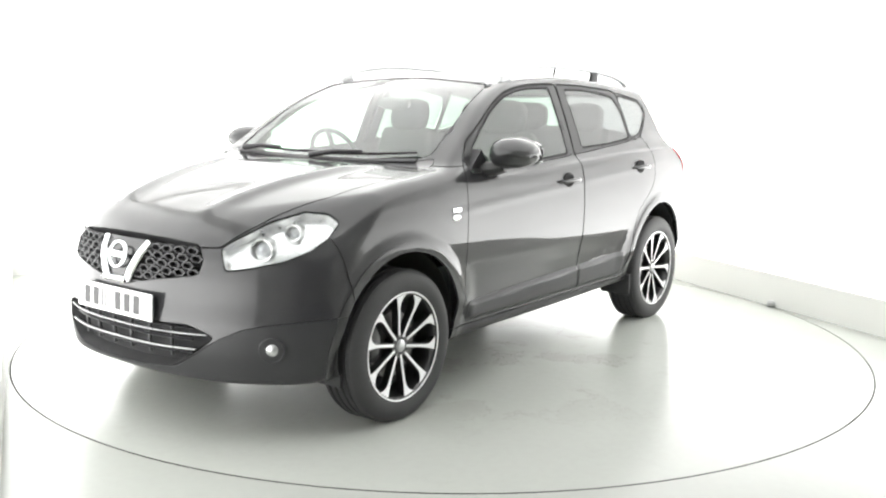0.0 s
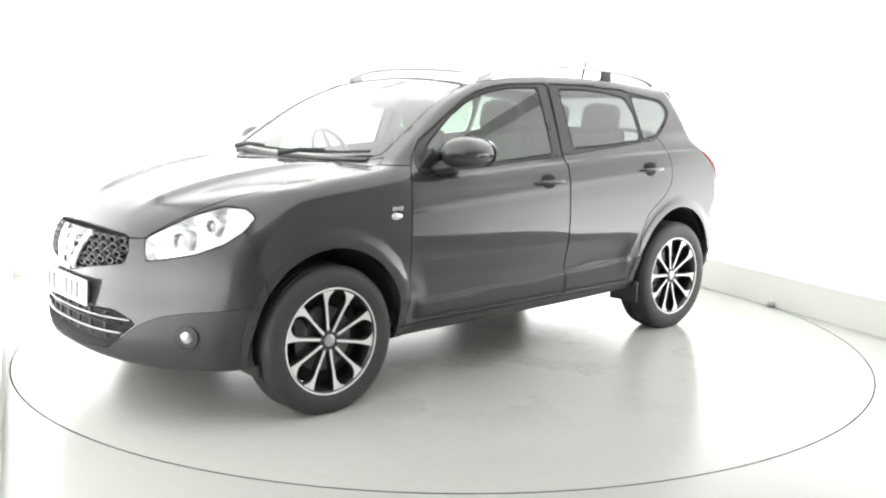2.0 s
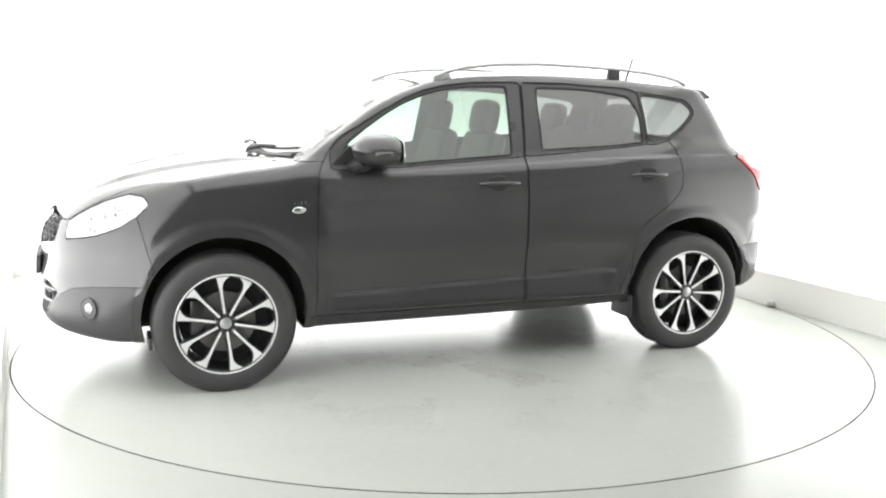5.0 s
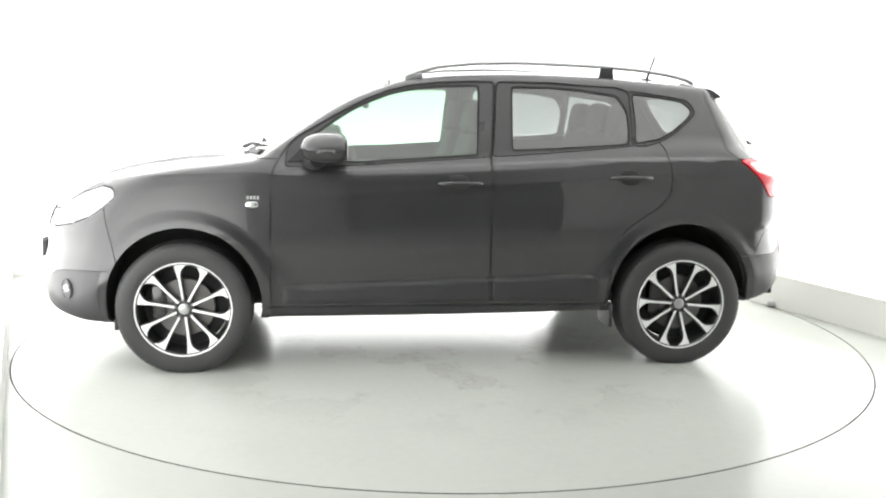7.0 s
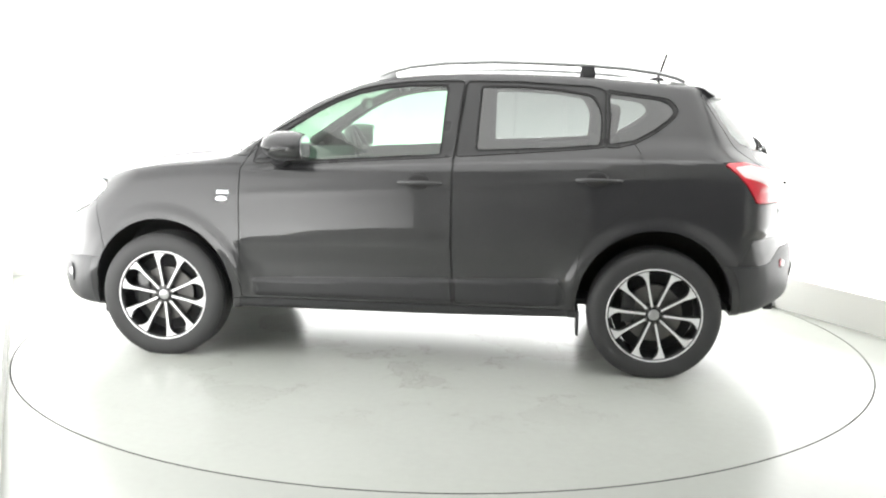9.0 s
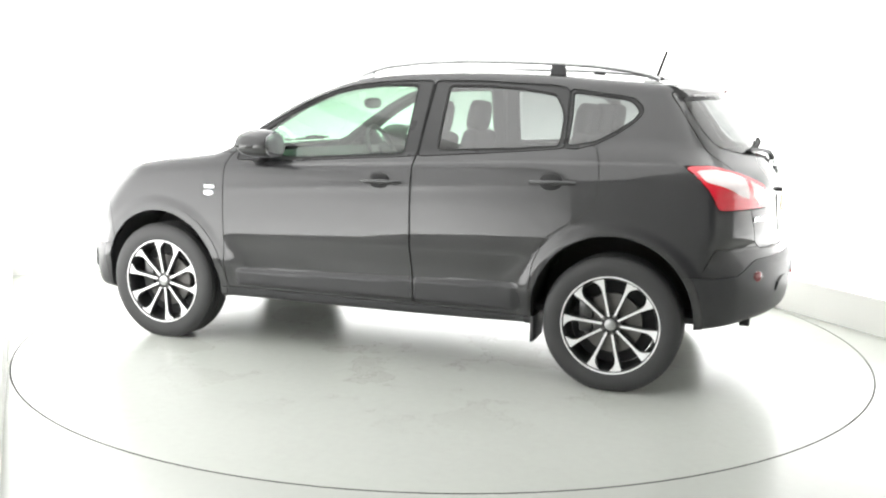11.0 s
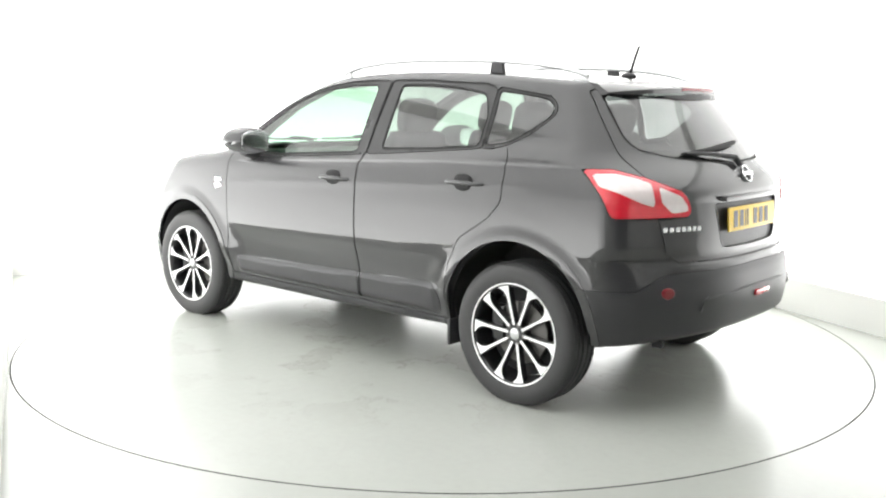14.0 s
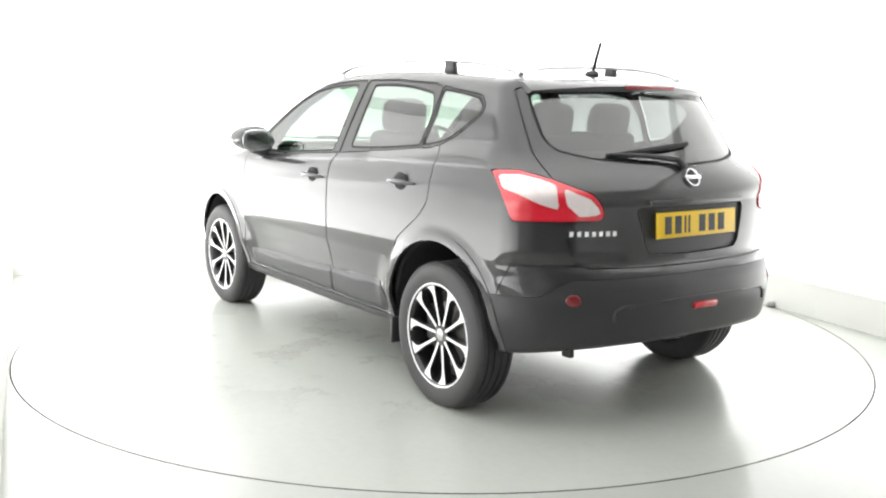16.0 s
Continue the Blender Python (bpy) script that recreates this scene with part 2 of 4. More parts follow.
def build_booth():
    # floor with a round hole for the turntable
    n, hole = 180, TABLE_R + 0.009
    corners = [in_booth(-0.2, -0.2, 0), in_booth(WIDTH + 0.2, -0.2, 0), in_booth(WIDTH + 0.2, DEPTH + 0.2, 0), in_booth(-0.2, DEPTH + 0.2, 0)]
    v, f = [], []
    for k in range(n):
        t = 2 * math.pi * k / n
        d = Vector((math.cos(t), math.sin(t), 0))
        far = 1e9
        for a, b in zip(corners, corners[1:] + corners[:1]):
            e = b - a
            den = d.x * e.y - d.y * e.x
            if abs(den) > 1e-9:
                s = (a.x * e.y - a.y * e.x) / den
                u = (a.x * d.y - a.y * d.x) / den
                if s > 0 and -1e-6 <= u <= 1 + 1e-6:
                    far = min(far, s)
        v += [d * hole, d * far, d * hole - Vector((0, 0, 0.05))]
    for k in range(n):
        j = (k + 1) % n
        f += [(3 * k, 3 * k + 1, 3 * j + 1, 3 * j), (3 * k + 2, 3 * k, 3 * j, 3 * j + 2)]
    m = len(v)
    v += corners
    for c in range(4):
        ang = math.atan2(corners[c].y, corners[c].x) % (2 * math.pi)
        k = int(ang / (2 * math.pi) * n) % n
        f.append((3 * k + 1, m + c, 3 * ((k + 1) % n) + 1))
    tagged(mesh_ob("floor", v, f, FLOOR), "glossy grey-green resin floor around the turntable", "floor", kind="structure")
    tagged(mesh_ob("pit_floor", [Vector((2.48 * math.cos(k * math.pi / 45), 2.48 * math.sin(k * math.pi / 45), -0.05)) for k in range(90)], [tuple(range(90))], PIT), "dark pit under the turntable", "floor", kind="structure")
    t = 0.12
    booth_box("wall_back", -t, WIDTH + t, -t, 0, 0, HEIGHT, WALL, "plain white painted back wall", "wall")
    booth_box("wall_right", -t, 0, 0, DEPTH, 0, HEIGHT, WALL, "plain white painted side wall", "wall")
    booth_box("wall_left", WIDTH, WIDTH + t, 0, DEPTH, 0, HEIGHT, WALL, "plain white painted side wall", "wall")
    booth_box("wall_front", -t, 2.5, DEPTH, DEPTH + t, 0, HEIGHT, WALL, "plain white painted front wall", "wall")
    booth_box("door_1", 2.5, WIDTH + t, DEPTH, DEPTH + t, 0, HEIGHT, SHUTTER, "dark grey closed entrance shutter", "door")
    booth_box("ceiling", -t, WIDTH + t, -t, DEPTH + t, HEIGHT, HEIGHT + t, CEIL, "white ceiling over the booth", "ceiling")
    booth_box("baseboard_back", 0.03, WIDTH - 0.03, 0.0, 0.03, 0, 0.235, SKIRT, "off-white low kick board along the wall", "baseboard")
    booth_box("baseboard_right", 0.0, 0.03, 0.0, DEPTH, 0, 0.235, SKIRT, "off-white low kick board along the wall", "baseboard")
    booth_box("baseboard_left", WIDTH - 0.03, WIDTH, 0.0, DEPTH, 0, 0.235, SKIRT, "off-white low kick board along the wall", "baseboard")
    # glowing panels added over the white walls, above the kick boards
    for name, p0, p1, q0, q1 in (("added_glow_back", 0.02, WIDTH - 0.02, 0.0, 0.02), ("added_glow_right", 0.0, 0.02, 0.02, DEPTH - 3.15), ("added_glow_left", WIDTH - 0.02, WIDTH, 0.02, DEPTH - 3.2)):
        booth_box(name, p0, p1, q0, q1, 0.24, HEIGHT - 0.02, ADDED_GLOW, "white wall panel with an added glow, brightest low down", "light wall")
    # added fill panel, out of view
    booth_box("ceiling_fill", 0.3, WIDTH - 0.3, 0.3, 6.0, HEIGHT - 0.03, HEIGHT - 0.005, CEILING_FILL, "unseen glowing white panel added under the ceiling to brighten the booth", "light ceiling")


def build_turntable():
    deck = new("turntable")
    tagged(deck, "round grey-green turntable deck, glossy and scuffed, flush with the floor", "turntable")
    n = 180
    v = [(0, 0, 0)] + [(TABLE_R * math.cos(2 * math.pi * k / n), TABLE_R * math.sin(2 * math.pi * k / n), z) for z in (0, -0.03) for k in range(n)]
    f = [(0, 1 + k, 1 + (k + 1) % n) for k in range(n)] + [(1 + k, 1 + n + k, 1 + n + (k + 1) % n, 1 + (k + 1) % n) for k in range(n)]
    mesh_ob("deck", v, f, DECK, deck)
    edge = lathe([(TABLE_R + 0.0005, -0.03), (TABLE_R + 0.0005, 0.0005), (TABLE_R + 0.0045, 0.0005), (TABLE_R + 0.0045, -0.03)], 180)
    edge.transform(Matrix.Rotation(radians(90), 4, "X"))
    part("edge_strip", edge, RUBBER, deck, "thin black rubber edge strip", smooth=False)
    return deck


# ---- car body: implicit surface, one half, cut into panels ----
def lerp(x, pts):
    """Smooth curve through (x, value) pairs (monotone cubic)."""
    xs, ys = np.array(pts, float).T
    o = np.argsort(xs)
    xs, ys = xs[o], ys[o]
    d = np.diff(ys) / np.diff(xs)
    m = np.concatenate([[d[0]], np.where(d[:-1] * d[1:] > 0, 2 * d[:-1] * d[1:] / (d[:-1] + d[1:] + 1e-12 * np.sign(d[:-1] + d[1:] + 1e-12)), 0), [d[-1]]])
    x = np.clip(x, xs[0], xs[-1])
    i = np.clip(np.searchsorted(xs, x) - 1, 0, len(xs) - 2)
    h = xs[i + 1] - xs[i]
    t = (x - xs[i]) / h
    return ys[i] * (1 + 2 * t) * (1 - t) ** 2 + m[i] * h * t * (1 - t) ** 2 + ys[i + 1] * t * t * (3 - 2 * t) + m[i + 1] * h * t * t * (t - 1)


def smax(a, b, k):
    h = np.clip(0.5 + 0.5 * (a - b) / k, 0, 1)
    return b * (1 - h) + a * h + k * h * (1 - h)


def smin(a, b, k):
    return -smax(-a, -b, k)


def step(x, a, b):
    t = np.clip((x - a) / (b - a), 0, 1)
    return t * t * (3 - 2 * t)


NOSE = [(0.15, 2.05), (0.22, 2.12), (0.30, 2.155), (0.40, 2.17), (0.50, 2.165), (0.60, 2.145), (0.68, 2.14), (0.76, 2.118), (0.83, 2.07), (0.90, 2.005), (1.1, 1.8)]
TAIL = [(0.2, 1.93), (0.30, 2.04), (0.36, 2.085), (0.42, 2.112), (0.55, 2.128), (0.64, 2.118), (0.70, 2.09), (0.74, 2.06), (0.85, 2.055), (0.98, 2.04), (1.08, 2.01), (1.16, 1.955), (1.25, 1.885), (1.38, 1.785), (1.47, 1.715), (1.55, 1.68)]
HOOD = [(2.2, 0.76), (2.08, 0.845), (1.96, 0.915), (1.73, 1.0), (1.48, 1.058), (1.22, 1.093), (1.0, 1.105), (0.8, 1.10), (0.5, 1.085), (-0.23, 1.122), (-0.93, 1.178), (-1.3, 1.215), (-1.7, 1.19), (-2.1, 1.05)]
ROOF = [(1.4, 0.9), (1.2, 0.985), (1.10, 1.05), (1.0, 1.115), (0.77, 1.270), (0.51, 1.425), (0.33, 1.497), (0.18, 1.540), (-0.15, 1.574), (-0.48, 1.582), (-0.82, 1.576), (-1.17, 1.553), (-1.52, 1.527), (-1.75, 1.507), (-2.0, 1.48)]
SIDE = [(0.2, 0.80), (0.28, 0.826), (0.36, 0.838), (0.46, 0.846), (0.54, 0.857), (0.61, 0.8735), (0.65, 0.8825), (0.69, 0.8855), (0.76, 0.888), (0.86, 0.887), (0.95, 0.881), (1.03, 0.869), (1.10, 0.847), (1.18, 0.815), (1.3, 0.76)]
SHOULDER = [(0.9, 1.018), (0.43, 1.046), (-0.45, 1.089), (-0.88, 1.108), (-1.6, 1.121)]
SILL = [(2.2, 0.288), (2.0, 0.26), (1.6, 0.25), (0.9, 0.275), (0.0, 0.278), (-0.9, 0.293), (-1.7, 0.335), (-2.0, 0.38), (-2.2, 0.42)]


def body_f(x, y, z):
    """Below zero inside the body."""
    y = np.abs(y)
    # sides of the lower body, with flared arches and a crease that rises to the rear
    w = lerp(z, SIDE)
    w = w - 0.035 * step(x, 0.9, 2.0) - 0.045 * step(-x, 1.0, 2.1)
    for cx in (1.315, -1.315):
        d = np.hypot(x - cx, z - 0.35)
        w = w + 0.012 * step(-d, -0.50, -0.43) * step(z, 0.2, 0.4)
        w = w + np.maximum(0.886 - lerp(z, SIDE), 0) * (z < 0.75) * (1 - step(d, 0.45, 0.60)) * step(z, 0.36, 0.50) * 0.75
    zc = 0.905 + (0.8 - x) * 0.06
    w = w + 0.003 * np.exp(-((z - zc) / 0.022) ** 2) * step(x, -1.5, -1.2) * step(-x, -1.0, -0.8)
    zs = lerp(x, SHOULDER)
    w = w - 0.011 * step(z, zs - 0.004, zs + 0.012) * step(-x, -0.95, -0.6) * step(x, -1.75, -1.45)
    zm = 0.466 - 0.0335 * (x - 0.25)
    w = w + 0.014 * (1 - step(z, zm - 0.024, zm + 0.002)) * step(z, 0.345, 0.375) * step(-x, -0.83, -0.78) * step(x, -0.86, -0.80)
    side = y - w
    crown = (y / 0.8) ** 2
    ridge = 0.019 * np.exp(-((y - (0.30 + 0.20 * (1.9 - x))) / 0.055) ** 2) * step(x, 0.95, 1.25) * step(-x, -2.05, -1.75)
    top = z - (lerp(x + 0.10 * y * y, HOOD) - 0.030 * crown * step(x, 0.7, 1.2) + ridge)
    nose = x - (lerp(z, NOSE) - 0.30 * (y / 0.75) ** 2.7)
    tail = -x - (lerp(z, TAIL) - (0.17 + 0.06 * step(-z, -0.8, -0.65)) * (y / 0.75) ** 3.0 - 0.155 * step(z, 1.02, 1.2) * (y / 0.75) ** 2.0)
    sill = lerp(x, SILL) - z
    low = smax(side, top * 0.9, 0.07)
    low = smax(low, nose, 0.06)
    low = smax(low, tail, 0.07)
    low = smax(low, sill, 0.03)
    # the cabin above the belt
    wg = 0.815 - 0.36 * (z - 1.10) - 0.16 * np.clip(z - 1.10, 0, 1) ** 2 - 0.035 * step(-x, 0.9, 1.9)
    gs = y - wg
    gt = z - (lerp(x + 0.04 * y * y * step(x, -0.3, 0.6), ROOF) - 0.030 * (y / 0.6) ** 2)
    gt = gt / np.sqrt(1 + 0.42 * step(x, 0.1, 0.4))
    gl = smax(gs, gt, 0.045)
    gl = smax(gl, tail * 0.8, 0.05)
    gl = smax(gl, 1.0 - z, 0.02)
    return smin(low, gl, 0.03)


def body_grad(P, e=0.003):
    g = []
    for a in np.eye(3) * e:
        q, r = P + a, P - a
        g.append((body_f(q[:, 0], q[:, 1], q[:, 2]) - body_f(r[:, 0], r[:, 1], r[:, 2])) / (2 * e))
    return np.stack(g, 1)


def make_shell(h):
    """Quads of one half of the body's surface, with their normals."""
    xs, ys, zs = np.arange(-2.26, 2.27, h), np.arange(-h * 1.5, 0.97, h), np.arange(0.2, 1.66, h)
    f = np.empty((len(xs), len(ys), len(zs)))
    Y, Z = np.meshgrid(ys, zs, indexing="ij")
    for i, x in enumerate(xs):
        f[i] = body_f(np.full(Y.shape, x), Y, Z)
    s = f < 0
    nx, ny, nz = f.shape
    tot, cnt = np.zeros((nx - 1, ny - 1, nz - 1, 3)), np.zeros((nx - 1, ny - 1, nz - 1))
    corner = [(a, b, c) for a in (0, 1) for b in (0, 1) for c in (0, 1)]
    sub = lambda A, q: A[q[0]:nx - 1 + q[0], q[1]:ny - 1 + q[1], q[2]:nz - 1 + q[2]]
    for a in corner:
        for k in range(3):
            if a[k] == 0:
                b = list(a)
                b[k] = 1
                fa, fb = sub(f, a), sub(f, b)
                m = sub(s, a) != sub(s, b)
                t = np.where(m, fa / np.where(m, fa - fb, 1), 0)
                for j in range(3):
                    tot[..., j] += np.where(m, a[j] + (t if j == k else 0), 0)
                cnt += m
    act = cnt > 0
    index = -np.ones(act.shape, int)
    index[act] = np.arange(act.sum())
    cell = np.argwhere(act)
    V = np.array([xs[0], ys[0], zs[0]]) + h * (cell + tot[act] / cnt[act][:, None])
    for _ in range(4):
        g = body_grad(V)
        fv = body_f(V[:, 0], V[:, 1], V[:, 2])
        V = V - np.clip(fv / (g * g).sum(1), -h, h)[:, None] * g
    g = body_grad(V)
    N = g / np.linalg.norm(g, axis=1)[:, None]
    Q = []
    for k, (p, q) in enumerate(((1, 2), (2, 0), (0, 1))):
        lo, hi = [slice(None)] * 3, [slice(None)] * 3
        lo[k], hi[k] = slice(0, -1), slice(1, None)
        a, b = s[tuple(lo)], s[tuple(hi)]
        e = np.argwhere(a != b)
        e = e[(e[:, p] > 0) & (e[:, q] > 0) & (e[:, p] < act.shape[p]) & (e[:, q] < act.shape[q])]
        def at(dp, dq):
            c = e.copy()
            c[:, p] -= dp
            c[:, q] -= dq
            return index[c[:, 0], c[:, 1], c[:, 2]]
        quad = np.stack([at(1, 1), at(0, 1), at(0, 0), at(1, 0)], 1)
        out = a[e[:, 0], e[:, 1], e[:, 2]]
        quad[~out] = quad[~out][:, ::-1]
        Q.append(quad)
    Q = np.concatenate(Q)
    return V, N, [tuple(q) for q in Q[(Q >= 0).all(1)].tolist()]


# ---- cutting the shell into panels ----
def poly_sd(a, b, poly):
    """Signed distance to an outline, above zero inside."""
    d2, inside = np.full(a.shape, 1e9), np.zeros(a.shape, bool)
    for (x0, y0), (x1, y1) in zip(poly, poly[1:] + poly[:1]):
        ex, ey = x1 - x0, y1 - y0
        t = np.clip(((a - x0) * ex + (b - y0) * ey) / (ex * ex + ey * ey), 0, 1)
        d2 = np.minimum(d2, (a - x0 - t * ex) ** 2 + (b - y0 - t * ey) ** 2)
        if y0 != y1:
            inside ^= ((y0 > b) != (y1 > b)) & (a < (x1 - x0) * (b - y0) / (y1 - y0) + x0)
    return np.where(inside, 1, -1) * np.sqrt(d2)


def rounded(poly, r=0.03, n=4):
    """Rounds the corners of an outline."""
    out = []
    for i, p in enumerate(poly):
        p, a, b = Vector(p), Vector(poly[i - 1]), Vector(poly[(i + 1) % len(poly)])
        u, v = a - p, b - p
        if u.angle(v) > radians(160):
            out.append(tuple(p))
            continue
        k = min(r, u.length * 0.45, v.length * 0.45)
        s, e = p + u.normalized() * k, p + v.normalized() * k
        out += [tuple((1 - t) ** 2 * s + 2 * t * (1 - t) * p + t * t * e) for t in (j / n for j in range(n + 1))]
    return out


class Shell:
    """The faces of one half of the body that no panel has taken yet."""

    def __init__(self, h):
        V, N, F = make_shell(h)
        self.V, self.N, self.F = V, N, F
        rest, half = self.split(self.F, self.V[:, 1])
        self.F = half
        self.V[np.abs(self.V[:, 1]) < 1e-5, 1] = 0
        self.seam = []

    def split(self, faces, g):
        """Faces below and above zero of g, cut along the border."""
        neg, pos, cache, newV, newN, n0 = [], [], {}, [], [], len(self.V)
        g = np.where(np.abs(g) < 1e-6, 1e-6, g)
        gl = g.tolist()

        def cut(i, j):
            key = (i, j) if i < j else (j, i)
            if key not in cache:
                a, b = key
                t = gl[a] / (gl[a] - gl[b])
                newV.append(self.V[a] + t * (self.V[b] - self.V[a]))
                m = self.N[a] + t * (self.N[b] - self.N[a])
                newN.append(m / np.linalg.norm(m))
                cache[key] = n0 + len(newV) - 1
            return cache[key]

        for f in faces:
            s = [gl[i] > 0 for i in f]
            if all(s):
                pos.append(f)
            elif not any(s):
                neg.append(f)
            else:
                p, q = [], []
                for k, i in enumerate(f):
                    j = f[(k + 1) % len(f)]
                    (p if gl[i] > 0 else q).append(i)
                    if (gl[i] > 0) != (gl[j] > 0):
                        c = cut(i, j)
                        p.append(c)
                        q.append(c)
                if len(p) > 2:
                    pos.append(tuple(p))
                if len(q) > 2:
                    neg.append(tuple(q))
        if newV:
            self.V = np.concatenate([self.V, np.array(newV)])
            self.N = np.concatenate([self.N, np.array(newN)])
        return neg, pos

    def take(self, region, gap=0.004, keep=False):
        """Takes the faces of a region; a narrow border goes to the seams. keep: copies them only."""
        if keep:
            return self.split(self.F, region(self.V))[1]
        out, inside = self.split(self.F, region(self.V) + gap / 2)
        if gap:
            border, inside = self.split(inside, region(self.V) - gap / 2)
            self.seam += border
        self.F = out
        return inside

    def build(self, name, faces, material, parent, label="", offset=0.0, rim=0.012, both=True, centre=False, mirror_parent=None):
        """One panel (and its mirror image), with its edge turned inwards. centre: both halves in one mesh."""
        ids = sorted({i for f in faces for i in f})
        back = {i: k for k, i in enumerate(ids)}
        P, N = self.V[ids].copy(), self.N[ids].copy()
        mid = np.abs(P[:, 1]) < 1e-5
        N[mid, 1] = 0
        P = P + N * offset
        F = [tuple(back[i] for i in f) for f in faces]
        edges = {}
        for f in F:
            for a, b in zip(f, f[1:] + f[:1]):
                edges[(a, b)] = 1
        rims = [(a, b) for a, b in edges if (b, a) not in edges and not (mid[a] and mid[b] and centre)]
        lip, V2, N2, F2, flat = {}, P.tolist(), N.tolist(), list(F), [False] * len(F)
        for a, b in rims:
            q = []
            for i in (a, b):
                if i not in lip:
                    lip[i] = len(V2)
                    V2.append((P[i] - N[i] * rim).tolist())
                    N2.append(N[i].tolist())
                q.append(lip[i])
            F2.append((b, a, q[0], q[1]))
            flat.append(True)
        made = []
        sides = (1,) if centre or not both else (1, -1)
        for s in sides:
            VV, FF, NN, fl = V2, F2, N2, flat
            if s < 0:
                VV = [(x, -y, z) for x, y, z in V2]
                NN = [(x, -y, z) for x, y, z in N2]
                FF = [f[::-1] for f in F2]
            if centre:
                m = [i if abs(V2[i][1]) < 1e-5 else len(V2) + i for i in range(len(V2))]
                VV = V2 + [(x, -y, z) for x, y, z in V2]
                NN = N2 + [(x, -y, z) for x, y, z in N2]
                FF = F2 + [tuple(m[i] for i in f[::-1]) for f in F2]
                fl = flat + flat
            me = bpy.data.meshes.new(name)
            me.from_pydata(VV, [], FF)
            me.polygons.foreach_set("use_smooth", [not k for k in fl])
            loops = []
            for p in me.polygons:
                for li in p.loop_indices:
                    loops.append(p.normal if fl[p.index] else NN[me.loops[li].vertex_index])
            me.normals_split_custom_set(loops)
            me.materials.append(material)
            ob = new(name, me)
            ob.parent = parent if s > 0 else (mirror_parent or parent)
            if label:
                ob["label"] = label
            made.append(ob)
        return made


def on_side(poly, ymin=0.35, r=0.03):
    poly = rounded(poly, r) if r else poly
    return lambda V: np.minimum(poly_sd(V[:, 0], V[:, 2], poly), V[:, 1] - ymin)


def on_end(poly, sign, xmin=1.45, r=0.03):
    """Seen along x; sign 1 for the front. The outline may cross the middle."""
    poly = rounded(poly, r) if r else poly
    return lambda V: np.minimum(poly_sd(V[:, 1], V[:, 2], poly), sign * V[:, 0] - xmin)


def on_top(poly, zmin=0.7, r=0.03):
    poly = rounded(poly, r) if r else poly
    return lambda V: np.minimum(poly_sd(V[:, 0], V[:, 1], poly), V[:, 2] - zmin)


def on_corner(poly, sign, r=0.02):
    """Seen along the diagonal of a corner of the car."""
    poly = rounded(poly, r) if r else poly
    return lambda V: np.minimum(poly_sd(-V[:, 1] - V[:, 0] if sign < 0 else V[:, 1] - V[:, 0], V[:, 2], poly), sign * V[:, 0] - 1.3)


FRONT_WINDOW = [(0.745, 1.092), (0.70, 1.19), (0.60, 1.262), (0.48, 1.34), (0.375, 1.395), (0.26, 1.438), (0.15, 1.463), (0.0, 1.481), (-0.212, 1.486), (-0.19, 1.127), (0.14, 1.106), (0.43, 1.086)]
REAR_WINDOW = [(-0.389, 1.482), (-0.60, 1.482), (-0.79, 1.469), (-0.965, 1.443), (-1.0, 1.387), (-1.018, 1.343), (-1.014, 1.192), (-0.742, 1.17), (-0.374, 1.152)]
QUARTER_WINDOW = [(-1.05, 1.458), (-1.20, 1.442), (-1.335, 1.422), (-1.376, 1.388), (-1.384, 1.358), (-1.35, 1.322), (-1.276, 1.268), (-1.185, 1.218), (-1.05, 1.195), (-1.058, 1.33)]
FRONT_DOOR = [(0.878, 0.335), (0.872, 0.90), (0.866, 1.04), (0.80, 1.15), (0.77, 1.182), (0.734, 1.217), (0.647, 1.265), (0.503, 1.347), (0.387, 1.407), (0.27, 1.454), (0.151, 1.482), (0.0, 1.501), (-0.149, 1.508), (-0.30, 1.51), (-0.257, 1.10), (-0.257, 0.62), (-0.272, 0.335)]
REAR_DOOR = [(-0.277, 0.335), (-0.262, 0.62), (-0.262, 1.10), (-0.306, 1.51), (-0.60, 1.509), (-0.75, 1.5), (-0.96, 1.491), (-1.035, 1.472), (-1.045, 1.185), (-1.096, 1.182), (-1.185, 1.205), (-1.21, 1.159), (-1.229, 1.074), (-1.229, 0.945), (-1.16, 0.865), (-0.98, 0.745), (-0.915, 0.60), (-0.90, 0.335)]
FRONT_FRAME = [(0.80, 1.062), (0.79, 1.155), (0.768, 1.178), (0.732, 1.212), (0.647, 1.26), (0.503, 1.342), (0.387, 1.402), (0.27, 1.449), (0.151, 1.477), (0.0, 1.496), (-0.149, 1.503), (-0.294, 1.505), (-0.262, 1.118), (0.139, 1.092), (0.43, 1.071)]
REAR_FRAME = [(-0.312, 1.505), (-0.60, 1.504), (-0.75, 1.495), (-0.96, 1.486), (-1.032, 1.468), (-1.037, 1.183), (-0.889, 1.167), (-0.447, 1.131), (-0.27, 1.119)]
QUARTER_FRAME = [(-1.036, 1.474), (-1.20, 1.453), (-1.352, 1.432), (-1.393, 1.396), (-1.403, 1.358), (-1.364, 1.316), (-1.286, 1.256), (-1.19, 1.205), (-1.10, 1.181), (-1.04, 1.181)]
HEADLIGHT = [(-1.513, 0.807), (-1.425, 0.842), (-1.237, 0.906), (-1.047, 0.945), (-0.918, 0.938), (-0.848, 0.906), (-0.915, 0.845), (-1.016, 0.797), (-1.171, 0.757), (-1.35, 0.733), (-1.490, 0.719)]
